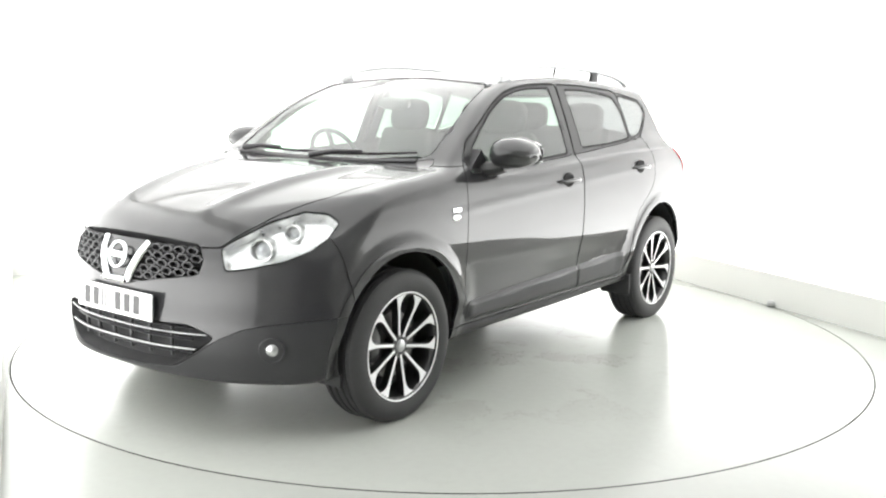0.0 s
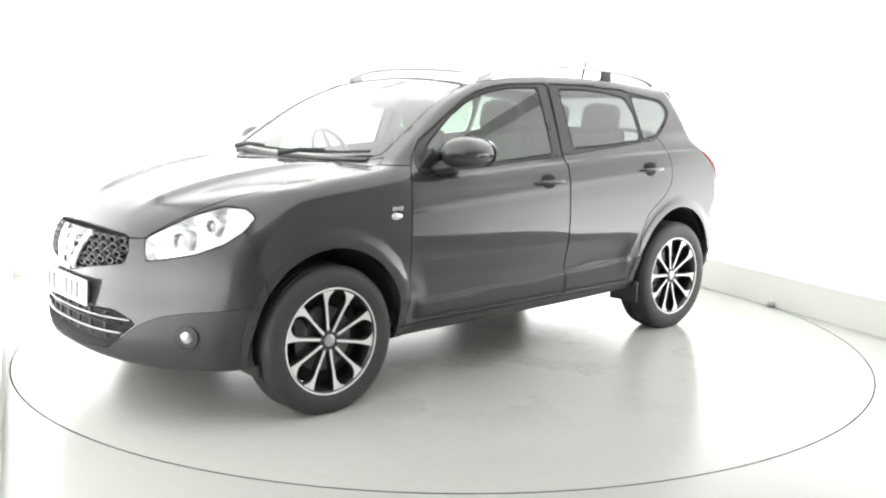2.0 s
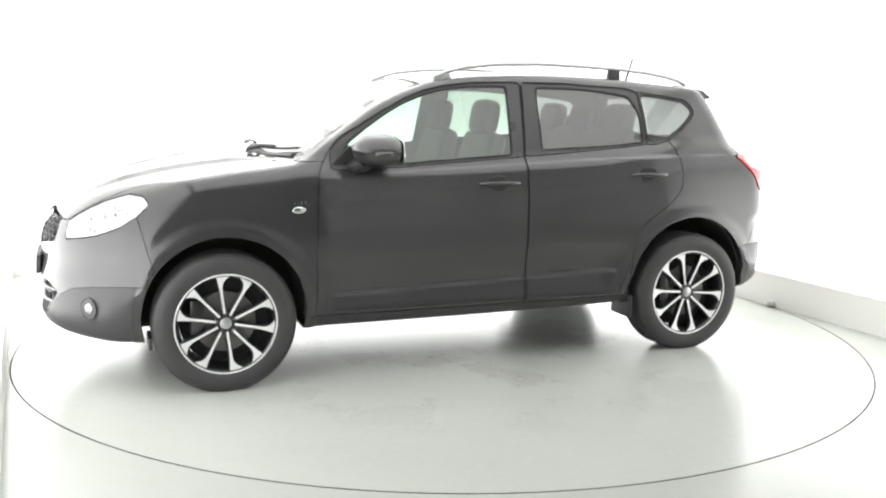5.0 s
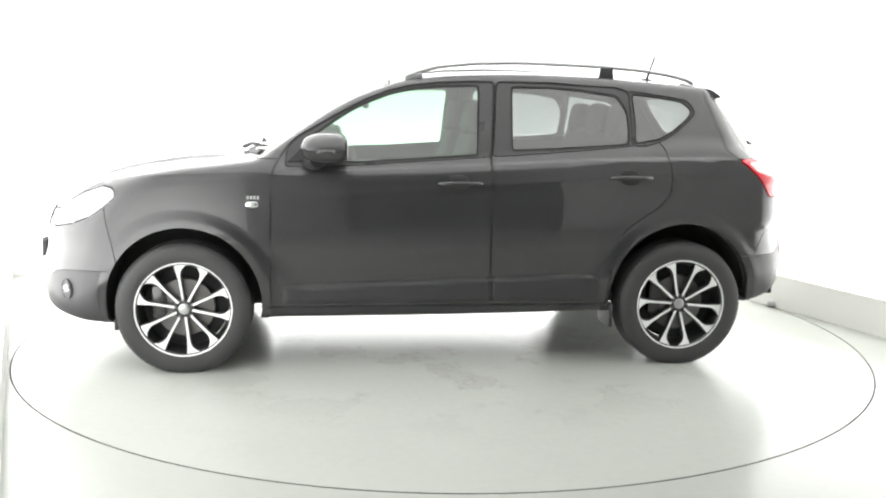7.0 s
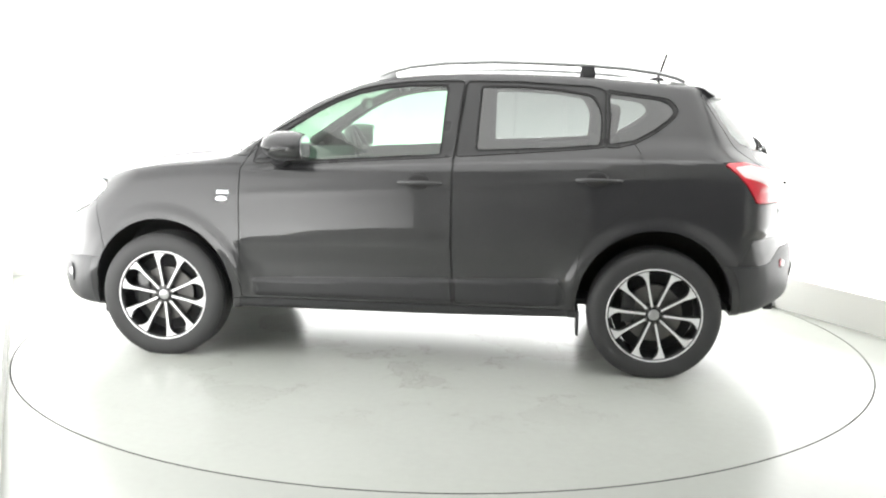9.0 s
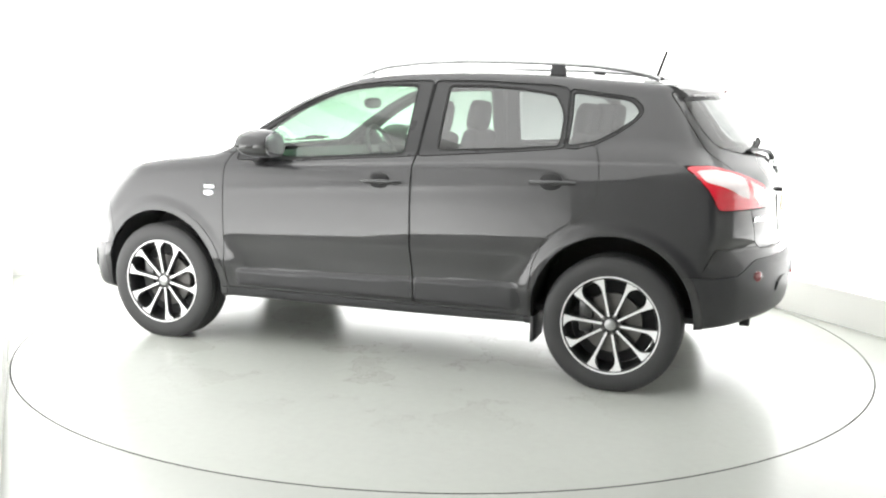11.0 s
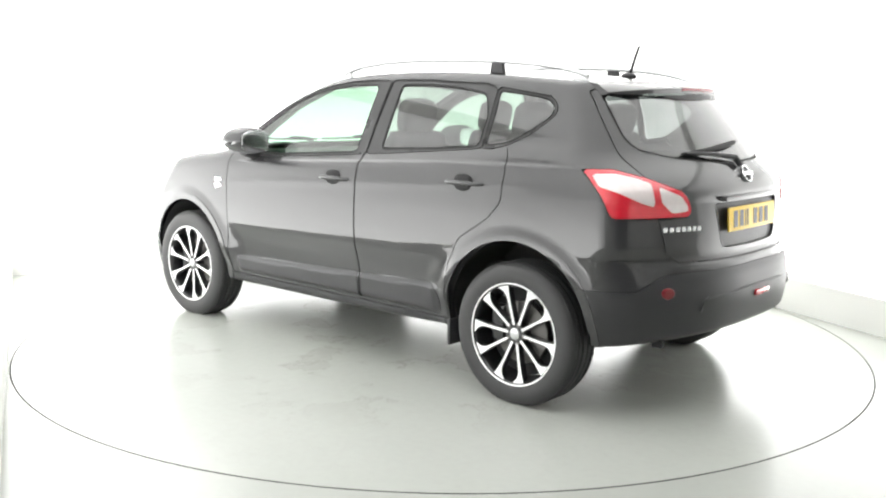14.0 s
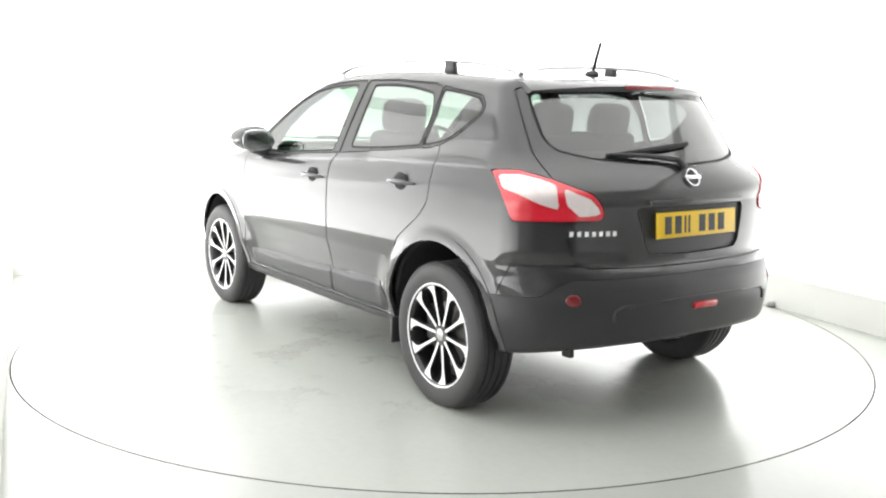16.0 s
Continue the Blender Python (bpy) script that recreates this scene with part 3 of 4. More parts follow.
TAIL_LIGHT = [(0.80, 1.118), (0.984, 1.12), (1.188, 1.086), (1.419, 1.031), (1.475, 0.985), (1.488, 0.935), (1.458, 0.919), (1.233, 0.917), (0.956, 0.917), (0.90, 1.01), (0.84, 1.085)]


def arch_region(cx, cz, r):
    return lambda V: np.minimum(r - np.hypot(V[:, 0] - cx, V[:, 2] - cz), V[:, 1] - 0.45)


HUB = 0.332


def build_wheel():
    """A wheel in its own space: y points outwards from the car."""
    w = new("wheel")
    R, W = 0.341, 0.106
    prof = [(0.232, 0.075), (0.240, 0.096), (0.262, 0.104), (0.29, W), (0.318, 0.101), (0.331, 0.09), (0.338, 0.078)]
    for g in (0.055, 0.02, -0.02, -0.055):
        prof += [(R, g + 0.014), (R, g + 0.006), (R - 0.008, g + 0.004), (R - 0.008, g - 0.004), (R, g - 0.006), (R, g - 0.014)]
    prof += [(0.338, -0.078), (0.331, -0.09), (0.318, -0.101), (0.29, -W), (0.262, -0.104), (0.240, -0.096), (0.232, -0.075)]
    rubber = lathe(prof, 72)
    for v in rubber.verts:
        v.co.z = max(v.co.z, -HUB)
    tyre = part("tyre", rubber, TYRE, w, "black rubber road tyre", angle=35)
    # shallow tread blocks on both shoulders
    bm = bmesh.new()
    for k in range(72):
        t = 2 * math.pi * k / 72
        for s in (-1, 1):
            if math.sin(t) > 0.975:
                continue
            m = Matrix.Rotation(t, 4, "Y") @ pose(0.3378, s * 0.072, 0, 0, 0, s * 14)
            b = bmesh.ops.create_cube(bm, size=1, matrix=m @ Matrix.Diagonal((0.006, 0.022, 0.021, 1)))
    tagged(part("tread", bm, TYRE, tyre, smooth=False), kind="stuff")
    rim = part("rim", lathe([(0.242, 0.086), (0.246, 0.094), (0.240, 0.098), (0.232, 0.092), (0.226, 0.078), (0.218, 0.05), (0.21, -0.09), (0.222, -0.092), (0.232, 0.06)], 72), DARK_ALLOY, w, "black painted alloy barrel")
    part("rim_edge", lathe([(0.2435, 0.088), (0.2465, 0.096), (0.243, 0.0995), (0.2375, 0.0985), (0.2365, 0.093)], 72), ALLOY, rim, "bright machined edge")
    # ten flat-faced spokes in five pairs; rounded openings within a pair, straight ones between
    face, core = bmesh.new(), None
    rs = [0.042 + (0.238 - 0.042) * k / 22 for k in range(23)]
    def edges(r):
        half = 0.325 * r
        w0 = min(0.0060, half * 0.8)
        petal = max(0.0, half - w0)
        if r > 0.160:
            petal *= max(0.0, 1 - ((r - 0.160) / 0.073) ** 2.4) ** 0.6
        wedge = 0.0058 + 0.011 * max(0, (r - 0.13) / 0.108) ** 1.8
        return half - petal, min(wedge, half)
    spoke_mesh = None
    for k in range(10):
        bmf, bmb = bmesh.new(), bmesh.new()
        s = 1 if k % 2 else -1
        for bm, y_of, low, grow in ((bmf, lambda r: 0.072 + 0.018 * (r / 0.232) ** 1.5, 0.004, 0.0), (bmb, lambda r: 0.0695 + 0.018 * (r / 0.232) ** 1.5, 0.035, 0.003)):
            rows = []
            for r in rs:
                a, b = edges(r)
                y = y_of(r)
                lo, hi = (-a - grow, b + grow) if s > 0 else (-b - grow, a + grow)
                rows.append([bm.verts.new((r, yy, xx)) for xx, yy in ((lo, y), (hi, y), (hi, y - low), (lo, y - low))])
            for q, u in zip(rows, rows[1:]):
                for i in range(4):
                    bm.faces.new((q[i], q[(i + 1) % 4], u[(i + 1) % 4], u[i]))
            bm.faces.new(rows[0])
            bm.faces.new(rows[-1][::-1])
            bm.transform(Matrix.Rotation(radians(36 * k + 90), 4, "Y"))
        sp = part("spoke", bmb, DARK_ALLOY, w, "black spoke with a bright machined face", angle=30)
        part("spoke_face", bmf, ALLOY, sp, "bright machined face", angle=30)
    part("hub", lathe([(0.001, 0.074), (0.052, 0.072), (0.056, 0.06), (0.056, 0.0), (0.001, 0.0)], 32, False), DARK_ALLOY, w, "black hub")
    part("centre_cap", lathe([(0.001, 0.081), (0.022, 0.081), (0.027, 0.078), (0.029, 0.072), (0.001, 0.070)], 32, False), SATIN, w, "silver centre cap")
    for k in range(5):
        t = radians(72 * k + 90)
        part("wheel_nut", lathe([(0.001, 0.074), (0.007, 0.074), (0.009, 0.071), (0.009, 0.055)], 6, False), STEEL, w).matrix_basis = Matrix.Translation((0.044 * math.cos(t), 0, -0.044 * math.sin(t)))
    part("brake_disc", lathe([(0.05, 0.025), (0.148, 0.025), (0.15, 0.02), (0.15, 0.0), (0.05, 0.0)], 48), STEEL, w, "grey steel brake disc")
    # backing disc added so the openings between the spokes stay dark
    part("dark_backing", lathe([(0.03, -0.015), (0.212, -0.015), (0.212, -0.022), (0.03, -0.022)], 40), LINER, w, "dark disc added to darken the openings between the spokes")
    part("brake_caliper", box(0.07, 0.06, 0.17, pose(0.128, 0.015, 0.03), 0.015), DARK_ALLOY, w)
    return w


def plate(parent, material, label):
    """Plate body with plain bars in place of its characters, facing +x."""
    p = part("number_plate", box(0.008, 0.52, 0.111, Matrix(), 0.003), material, parent, label)
    x = -0.215
    for wd in (0.052, 0.052, 0.014, 0.014, None, 0.052, 0.052, 0.052):
        if wd is None:
            x += 0.04
            continue
        part("bar", box(0.002, wd * 0.8, 0.076, pose(0.0046, x + wd / 2, 0)), INK, p, smooth=False)
        x += wd + 0.012
    return p


def build_car():
    car = new("car")
    tagged(car, "black five-door crossover car with silver roof rails, parked on the turntable", "car")
    sh = Shell(0.0165)
    B = sh.build
    # wheel openings
    sh.take(arch_region(1.312, 0.366, 0.389), 0)
    sh.take(arch_region(-1.308, 0.378, 0.397), 0)
    # a lining of the cabin under the belt, copied from the shell
    lining = sh.take(lambda V: np.minimum(np.minimum(1.11 + 0.05 * (0.5 - V[:, 0]) - V[:, 2], 0.95 - V[:, 0]), V[:, 1] - 0.2), keep=True)
    B("cabin_lining", lining, CABIN, car, "dark grey door and side lining", offset=-0.05, rim=0.0)
    # glass
    fw = sh.take(on_side(FRONT_WINDOW, 0.4, 0.02), 0.012)
    rw = sh.take(on_side(REAR_WINDOW, 0.4, 0.02), 0.012)
    qw = sh.take(on_side(QUARTER_WINDOW, 0.4, 0.02), 0.010)
    ws = sh.take(on_top([(1.012, -0.1), (1.012, 0), (0.985, 0.35), (0.925, 0.60), (0.885, 0.668), (0.68, 0.645), (0.42, 0.592), (0.258, 0.558), (0.245, 0.3), (0.222, 0), (0.222, -0.1)], 1.0, 0.03), 0.012)
    rg = sh.take(on_end([(-0.1, 1.475), (0.14, 1.474), (0.42, 1.466), (0.575, 1.445), (0.590, 1.36), (0.598, 1.25), (0.572, 1.20), (0.46, 1.171), (0.30, 1.154), (0.04, 1.142), (-0.1, 1.142)], -1, 1.4), 0.012)
    hl = sh.take(on_corner(HEADLIGHT, 1), 0.008)
    tl = sh.take(on_corner(TAIL_LIGHT, -1), 0.006)
    # front openings
    gr = sh.take(on_end([(-0.1, 0.832), (0.2, 0.828), (0.395, 0.815), (0.437, 0.76), (0.43, 0.70), (0.25, 0.672), (0.15, 0.652), (-0.1, 0.648)], 1, r=0.02), 0.004)
    lg = sh.take(on_end([(-0.1, 0.500), (0.3, 0.502), (0.40, 0.505), (0.515, 0.458), (0.425, 0.385), (0.335, 0.328), (0.15, 0.316), (-0.1, 0.316)], 1, r=0.03), 0.004)
    rec = sh.take(on_end([(-0.1, 0.965), (0.348, 0.967), (0.302, 0.79), (0.27, 0.765), (-0.1, 0.757)], -1, r=0.02), 0.003)
    # panels
    hood = sh.take(on_top([(1.032, -0.1), (1.032, 0), (1.005, 0.36), (0.945, 0.61), (0.895, 0.70), (0.93, 0.722), (1.3, 0.735), (1.6, 0.70), (1.72, 0.64), (1.87, 0.56), (2.0, 0.48), (2.035, 0.40), (2.072, 0.19), (2.085, 0), (2.085, -0.1)], 0.80, 0.02), 0.005)
    low_front = sh.take(on_end([(-0.1, 0.31), (0.15, 0.31), (0.34, 0.322), (0.43, 0.378), (0.525, 0.452), (0.605, 0.493), (0.689, 0.511), (0.806, 0.526), (0.95, 0.535), (0.95, 0.1), (-0.1, 0.1)], 1, 1.5, 0.02), 0.003)
    low_rear = sh.take(on_end([(-0.1, 0.685), (0.45, 0.681), (0.64, 0.676), (0.70, 0.645), (0.755, 0.602), (0.95, 0.592), (0.95, 0.1), (-0.1, 0.1)], -1, 1.5, 0.02), 0.003)
    tg = sh.take(on_end([(-0.1, 1.492), (0.40, 1.486), (0.615, 1.462), (0.635, 1.36), (0.648, 1.25), (0.672, 1.08), (0.678, 0.93), (0.635, 0.76), (0.575, 0.722), (-0.1, 0.716)], -1, 1.45, 0.02), 0.005)
    ff = sh.take(on_side(FRONT_FRAME, 0.4, 0.015), 0.006)
    rf = sh.take(on_side(REAR_FRAME, 0.4, 0.015), 0.006)
    qf = sh.take(on_side(QUARTER_FRAME, 0.4, 0.015), 0.007)
    fd = sh.take(on_side(FRONT_DOOR, 0.4, 0.03), 0.005)
    rd = sh.take(on_side(REAR_DOOR, 0.4, 0.03), 0.005)
    skirt = sh.take(lambda V: np.minimum(np.minimum(0.333 - V[:, 2], 1.0 - np.abs(V[:, 0])), V[:, 1] + 1), 0.003)
    fb = sh.take(lambda V: np.minimum(V[:, 0] - 1.64 - 0.25 * np.clip(V[:, 2] - 0.6, 0, 1), 0.90 - V[:, 2]), 0.004)
    rb = sh.take(lambda V: np.minimum(-V[:, 0] - 1.72 - 0.5 * (V[:, 2] - 0.6), 0.735 - V[:, 2]), 0.004)
    fender = sh.take(lambda V: np.minimum(V[:, 0] - 0.70, 1.10 - 0.25 * np.clip(0.95 - V[:, 0], -1, 0.2) * 0 - V[:, 2]), 0.004)
    roof = sh.take(on_top([(0.27, -0.1), (0.262, 0.3), (0.24, 0.50), (-0.4, 0.55), (-1.2, 0.53), (-1.66, 0.47), (-1.70, -0.1)], 1.4, 0.02), 0.004)
    # trims laid over the doors and round the wheel openings
    mf = sh.split(fd, on_side([(0.82, 0.355), (0.815, 0.449), (-0.245, 0.486), (-0.262, 0.355)], 0.4, 0.012)(sh.V))[1]
    mr = sh.split(rd, on_side([(-0.287, 0.355), (-0.285, 0.487), (-0.80, 0.504), (-0.85, 0.44), (-0.85, 0.355)], 0.4, 0.012)(sh.V))[1]
    lips = []
    for cx, cz, r in ((1.312, 0.366, 0.389), (-1.308, 0.378, 0.397)):
        ring = lambda V: np.minimum(r + 0.042 - np.hypot(V[:, 0] - cx, V[:, 2] - cz), V[:, 1] - 0.45)
        faces = []
        for group in (fender, fb, low_front, sh.F, rd, low_rear, rb, skirt, fd):
            faces += sh.split(group, ring(sh.V))[1]
        lips.append(faces)
    B("roof", roof, PAINT, car, "black painted roof", centre=True)
    B("body_side", sh.F, PAINT, car, "black painted pillars and rear quarter")
    B("bonnet", hood, PAINT, car, "black bonnet with two raised creases", centre=True)
    B("front_wing", fender, PAINT, car)
    B("front_bumper", fb, PAINT, car, "black painted front bumper", centre=True)
    B("lower_front_bumper", low_front, PLASTIC, car, "black plastic lower bumper", centre=True)
    rear_b = B("rear_bumper", rb, PAINT, car, "black painted rear bumper", centre=True)[0]
    low_b = B("lower_rear_bumper", low_rear, PLASTIC, car, "black plastic lower bumper", centre=True)[0]
    B("side_skirt", skirt, PLASTIC, car, "black plastic side skirt", both=True)
    fdoor = B("front_door", fd, PAINT, car, "black closed front door")
    rdoor = B("rear_door", rd, PAINT, car, "black closed rear door")
    tail = B("tailgate", tg, PAINT, car, "black closed tailgate", centre=True)[0]
    B("window_frame", ff, FILM, fdoor[0], "satin black window frame", offset=-0.002, rim=0.014, mirror_parent=fdoor[1])
    B("window_frame", rf, FILM, rdoor[0], "satin black window frame", offset=-0.002, rim=0.014, mirror_parent=rdoor[1])
    B("quarter_frame", qf, FILM, car, "satin black surround of the quarter window", offset=-0.002, rim=0.014)
    B("window", fw, GLASS, fdoor[0], "clear front side window", offset=-0.004, rim=0.0, mirror_parent=fdoor[1])
    B("window", rw, TINTED, rdoor[0], "dark tinted rear side window", offset=-0.004, rim=0.0, mirror_parent=rdoor[1])
    B("quarter_window", qw, TINTED, car, "small dark tinted quarter window", offset=-0.003, rim=0.0)
    B("windscreen", ws, GLASS, car, "clear curved windscreen", offset=-0.004, rim=0.0, centre=True)
    B("rear_window", rg, TINTED, tail, "dark tinted rear window", offset=-0.004, rim=0.0, centre=True)
    B("seal", sh.seam, RUBBER, car, "black rubber seal along the shut lines", offset=-0.007, rim=0.0)
    B("plate_recess", rec, PLASTIC, tail, "dark recess for the plate", offset=-0.012, rim=-0.012, centre=True)
    # tail light: red body, white upper band and inner field
    rest, white = sh.split(tl, on_corner([(0.86, 1.097), (0.99, 1.10), (1.12, 1.083), (1.205, 1.062), (1.228, 0.966), (1.12, 0.99), (1.0, 1.025), (0.895, 1.048)], -1, 0.01)(sh.V))
    rest, inner = sh.split(rest, on_corner([(1.25, 1.050), (1.405, 1.010), (1.452, 0.972), (1.462, 0.945), (1.345, 0.938), (1.272, 0.985)], -1, 0.012)(sh.V))
    t_l = B("tail_light", rest, RED_LENS, car, "red and white wraparound tail light", offset=0.006, rim=0.02)
    B("white_lens", white, WHITE_LENS, t_l[0], "milky white lens band", offset=0.0065, rim=0.01, mirror_parent=t_l[1])
    B("white_lens", inner, WHITE_LENS, t_l[0], "milky white reversing lens", offset=0.0065, rim=0.01, mirror_parent=t_l[1])
    h_l = B("headlight", hl, LENS, car, "large clear headlight with a bright reflector", offset=0.001, rim=0.0)
    B("reflector", hl, REFLECTOR, h_l[0], "bright reflector bowl", offset=-0.045, rim=-0.045, mirror_parent=h_l[1])
    for s_ in (0, 1):
        sg = 1 - 2 * s_
        for (lx, ly, lz), r in (((1.875, 0.60, 0.800), 0.040), ((1.765, 0.665, 0.865), 0.028)):
            lamp = part("lamp_ring", lathe([(r, 0.03), (r + 0.006, 0.033), (r + 0.008, 0.025), (r + 0.004, -0.04), (r - 0.004, -0.03)], 32), REFLECTOR, h_l[s_], "bright lamp ring")
            m = pose(lx, sg * ly, lz, 0, 0, -90 + sg * 25)
            lamp.matrix_basis = m
            eye = part("projector_lens", lathe([(0.001, 0.028), (r * 0.45, 0.022), (r * 0.75, 0.008), (r * 0.85, -0.02), (0.001, -0.022)], 32, False), LAMP_EYE, h_l[s_], "dark glass projector lens")
            eye.matrix_basis = m
    B("door_moulding", mf, PLASTIC, fdoor[0], "black plastic rubbing strip", offset=0.003, rim=0.006, mirror_parent=fdoor[1])
    B("door_moulding", mr, PLASTIC, rdoor[0], "black plastic rubbing strip", offset=0.003, rim=0.006, mirror_parent=rdoor[1])
    for faces in lips:
        B("arch_trim", faces, PAINT, car, "raised lip of the wheel opening", offset=0.004, rim=0.012)
    B("grille_back", gr, LINER, car, "black grille recess", offset=-0.04, rim=-0.04, centre=True)
    B("lower_grille_back", lg, LINER, car, "black lower grille recess", offset=-0.06, rim=-0.06, centre=True)
    headlining = sh.split(roof, (0.22 - sh.V[:, 0]))[1]
    B("headlining", headlining, CABIN_PALE, car, "pale headlining", offset=-0.035, rim=0.0, centre=True)
    return car, {"front_door": fdoor, "rear_door": rdoor, "tailgate": tail, "low_rear": low_b}


# ---- parts set on the body ----
def surf_side(x, z):
    y = np.linspace(1.0, 0.3, 1401)
    return float(y[np.argmax(body_f(np.full(y.shape, x), y, np.full(y.shape, z)) < 0)])


def surf_end(y, z, sign):
    x = sign * np.linspace(2.3, 1.2, 2201)
    return float(x[np.argmax(body_f(x, np.full(x.shape, y), np.full(x.shape, z)) < 0)])


def surf_top(x, y):
    z = np.linspace(1.7, 0.6, 2201)
    return float(z[np.argmax(body_f(np.full(z.shape, x), np.full(z.shape, y), z) < 0)])


def on_nose(y, z, out=0.0):
    return Vector((surf_end(y, z, 1) + out, y, z))


def on_tail(y, z, out=0.0):
    return Vector((surf_end(y, z, -1) - out, y, z))


def blob(rx, ry, rz, m=Matrix(), p=2.0, seg=24):
    """A rounded lump; p above 2 squares it."""
    bm = bmesh.new()
    bmesh.ops.create_uvsphere(bm, u_segments=seg, v_segments=seg // 2, radius=1)
    for v in bm.verts:
        k = (abs(v.co.x) ** p + abs(v.co.y) ** p + abs(v.co.z) ** p) ** (-1 / p)
        v.co = Vector((v.co.x * k * rx, v.co.y * k * ry, v.co.z * k * rz))
    bm.transform(m)
    return bm


def emblem(parent, m, r, label):
    """A ring with a bar across it, facing +x."""
    ring = part("emblem", lathe([(r, 0.004), (r * 0.97, 0.008), (r * 0.86, 0.008), (r * 0.80, 0.003), (r * 0.8, -0.004), (r, -0.004)], 40), CHROME, parent, label)
    ring.matrix_basis = m @ pose(0, 0, 0, 0, 0, -90)
    part("bar", box(r * 2.3, 0.014, r * 0.42, pose(0, 0.004, 0), 0.003), CHROME, ring)


def add_details(car, find):
    fdoor, rdoor, tail = find["front_door"], find["rear_door"], find["tailgate"]
    for s in (1, -1):
        i = 0 if s > 0 else 1
        # handles: bar over a dark lump, coloured as the shade in a scooped cup
        for door, hx, hz in ((fdoor[i], -0.092, 0.983), (rdoor[i], -1.006, 1.018)):
            y = surf_side(hx, hz)
            part("handle_cup_shade", blob(0.056, 0.010, 0.042, pose(hx + 0.008, s * (y + 0.001), hz + 0.003), 2.3), LINER, door, "dark lump coloured as the shade of a scooped handle recess")
            pts = []
            for k in range(11):
                t = k / 10
                x = hx + 0.115 - 0.23 * t
                pts.append((x, s * (surf_side(x, hz) + 0.004 + 0.030 * math.sin(math.pi * t) ** 0.5), hz + 0.004 * math.sin(math.pi * t)))
            part("door_handle", tube(pts, [0.006] + [0.0105] * 9 + [0.006], 10, 0.75), PAINT, door, "black pull handle")
        # mirror: shell, glass, foot
        mir = part("mirror_housing", blob(0.132, 0.118, 0.083, pose(0.585, s * 0.955, 1.155, 0, 0, s * 10), 2.5, 32), PAINT, fdoor[i], "black door mirror housing")
        for v in mir.data.vertices:
            if v.co.x < 0.500:
                v.co.x = 0.500 + (v.co.x - 0.500) * 0.15
            k = abs(v.co.y) - 0.85
            v.co.z += 0.10 * k if v.co.z < 1.15 else -0.12 * max(0, k - 0.12)
        part("mirror_glass", blob(0.004, 0.096, 0.062, pose(0.489, s * 0.955, 1.155), 3), CHROME, mir, "mirror glass")
        part("mirror_foot", tube([(0.66, s * 0.80, 1.075), (0.65, s * 0.87, 1.082), (0.635, s * 0.93, 1.095)], [0.045, 0.032, 0.028], 12, 1.4), PLASTIC, mir, "black plastic mirror foot")
        part("mirror_gusset", slab([(0.79, 1.085), (0.70, 1.175), (0.655, 1.10)], s * 0.755, s * 0.835), PLASTIC, fdoor[i], "black plastic corner piece", smooth=False)
        # roof rail on its feet
        path = [(0.17, 0.580, 1.530), (0.10, 0.583, 1.558), (0.0, 0.582, 1.584), (-0.2, 0.576, 1.606), (-0.45, 0.567, 1.615), (-0.7, 0.557, 1.611), (-0.94, 0.550, 1.603), (-1.15, 0.540, 1.588), (-1.30, 0.532, 1.568), (-1.40, 0.525, 1.545), (-1.45, 0.522, 1.525)]
        rail = part("roof_rail", tube([(x, s * y, z) for x, y, z in path], 0.0115, 12, 1.35), SATIN, car, "silver roof rail")
        part("rail_foot", box(0.085, 0.028, 0.06, pose(-0.94, s * 0.550, 1.572), 0.006, taper=(0.8, 0.9)), PLASTIC, rail, "black middle foot")
        part("rail_foot", box(0.10, 0.026, 0.03, pose(0.13, s * 0.580, 1.527, 0, 14), 0.006), SATIN, rail)
        part("rail_foot", box(0.10, 0.024, 0.024, pose(-1.42, s * 0.524, 1.508, 0, -10), 0.006), SATIN, rail)
        # wing badge and bars in place of its small letters
        y = surf_side(0.965, 0.872)
        part("badge", blob(0.032, 0.004, 0.016, pose(0.965, s * (y + 0.002), 0.872)), CHROME, car, "small silver oval badge")
        for k in range(4):
            part("badge_letter_bar", box(0.010, 0.004, 0.018, pose(0.985 - 0.017 * k, s * (surf_side(0.97, 0.908) + 0.002), 0.908)), CHROME, car, smooth=False)
        # fog lamp in its bezel
        c = on_nose(s * 0.694, 0.41)
        bez = part("fog_lamp", lathe([(0.052, -0.004), (0.055, 0.003), (0.050, 0.005), (0.036, -0.016), (0.032, -0.024), (0.052, -0.024)], 32), PLASTIC, car, "round fog lamp in a black bezel")
        bez.matrix_basis = Matrix.Translation(c) @ pose(0, 0, 0, 0, 0, -90 + s * 38)
        part("lens", lathe([(0.001, 0.012), (0.014, 0.009), (0.024, 0.002), (0.028, -0.02), (0.001, -0.022)], 32, False), LAMP_GLASS, bez, "clear round lens")
        # rear bumper reflector
        c = on_tail(s * 0.646, 0.593)
        part("reflector", blob(0.032, 0.007, 0.026, Matrix.Translation(c) @ pose(0, 0, 0, 0, 0, 90 - s * 38)), DULL_RED, find["low_rear"], "round red reflector")
        # arch liners and flaps
        for cx, cz, a0, a1 in ((1.312, 0.366, -14, 190), (-1.308, 0.378, -8, 184)):
            bm = bmesh.new()
            n, r0 = 28, 0.391 if cx > 0 else 0.399
            rows = []
            for k in range(n + 1):
                a = radians(a0 + (a1 - a0) * k / n)
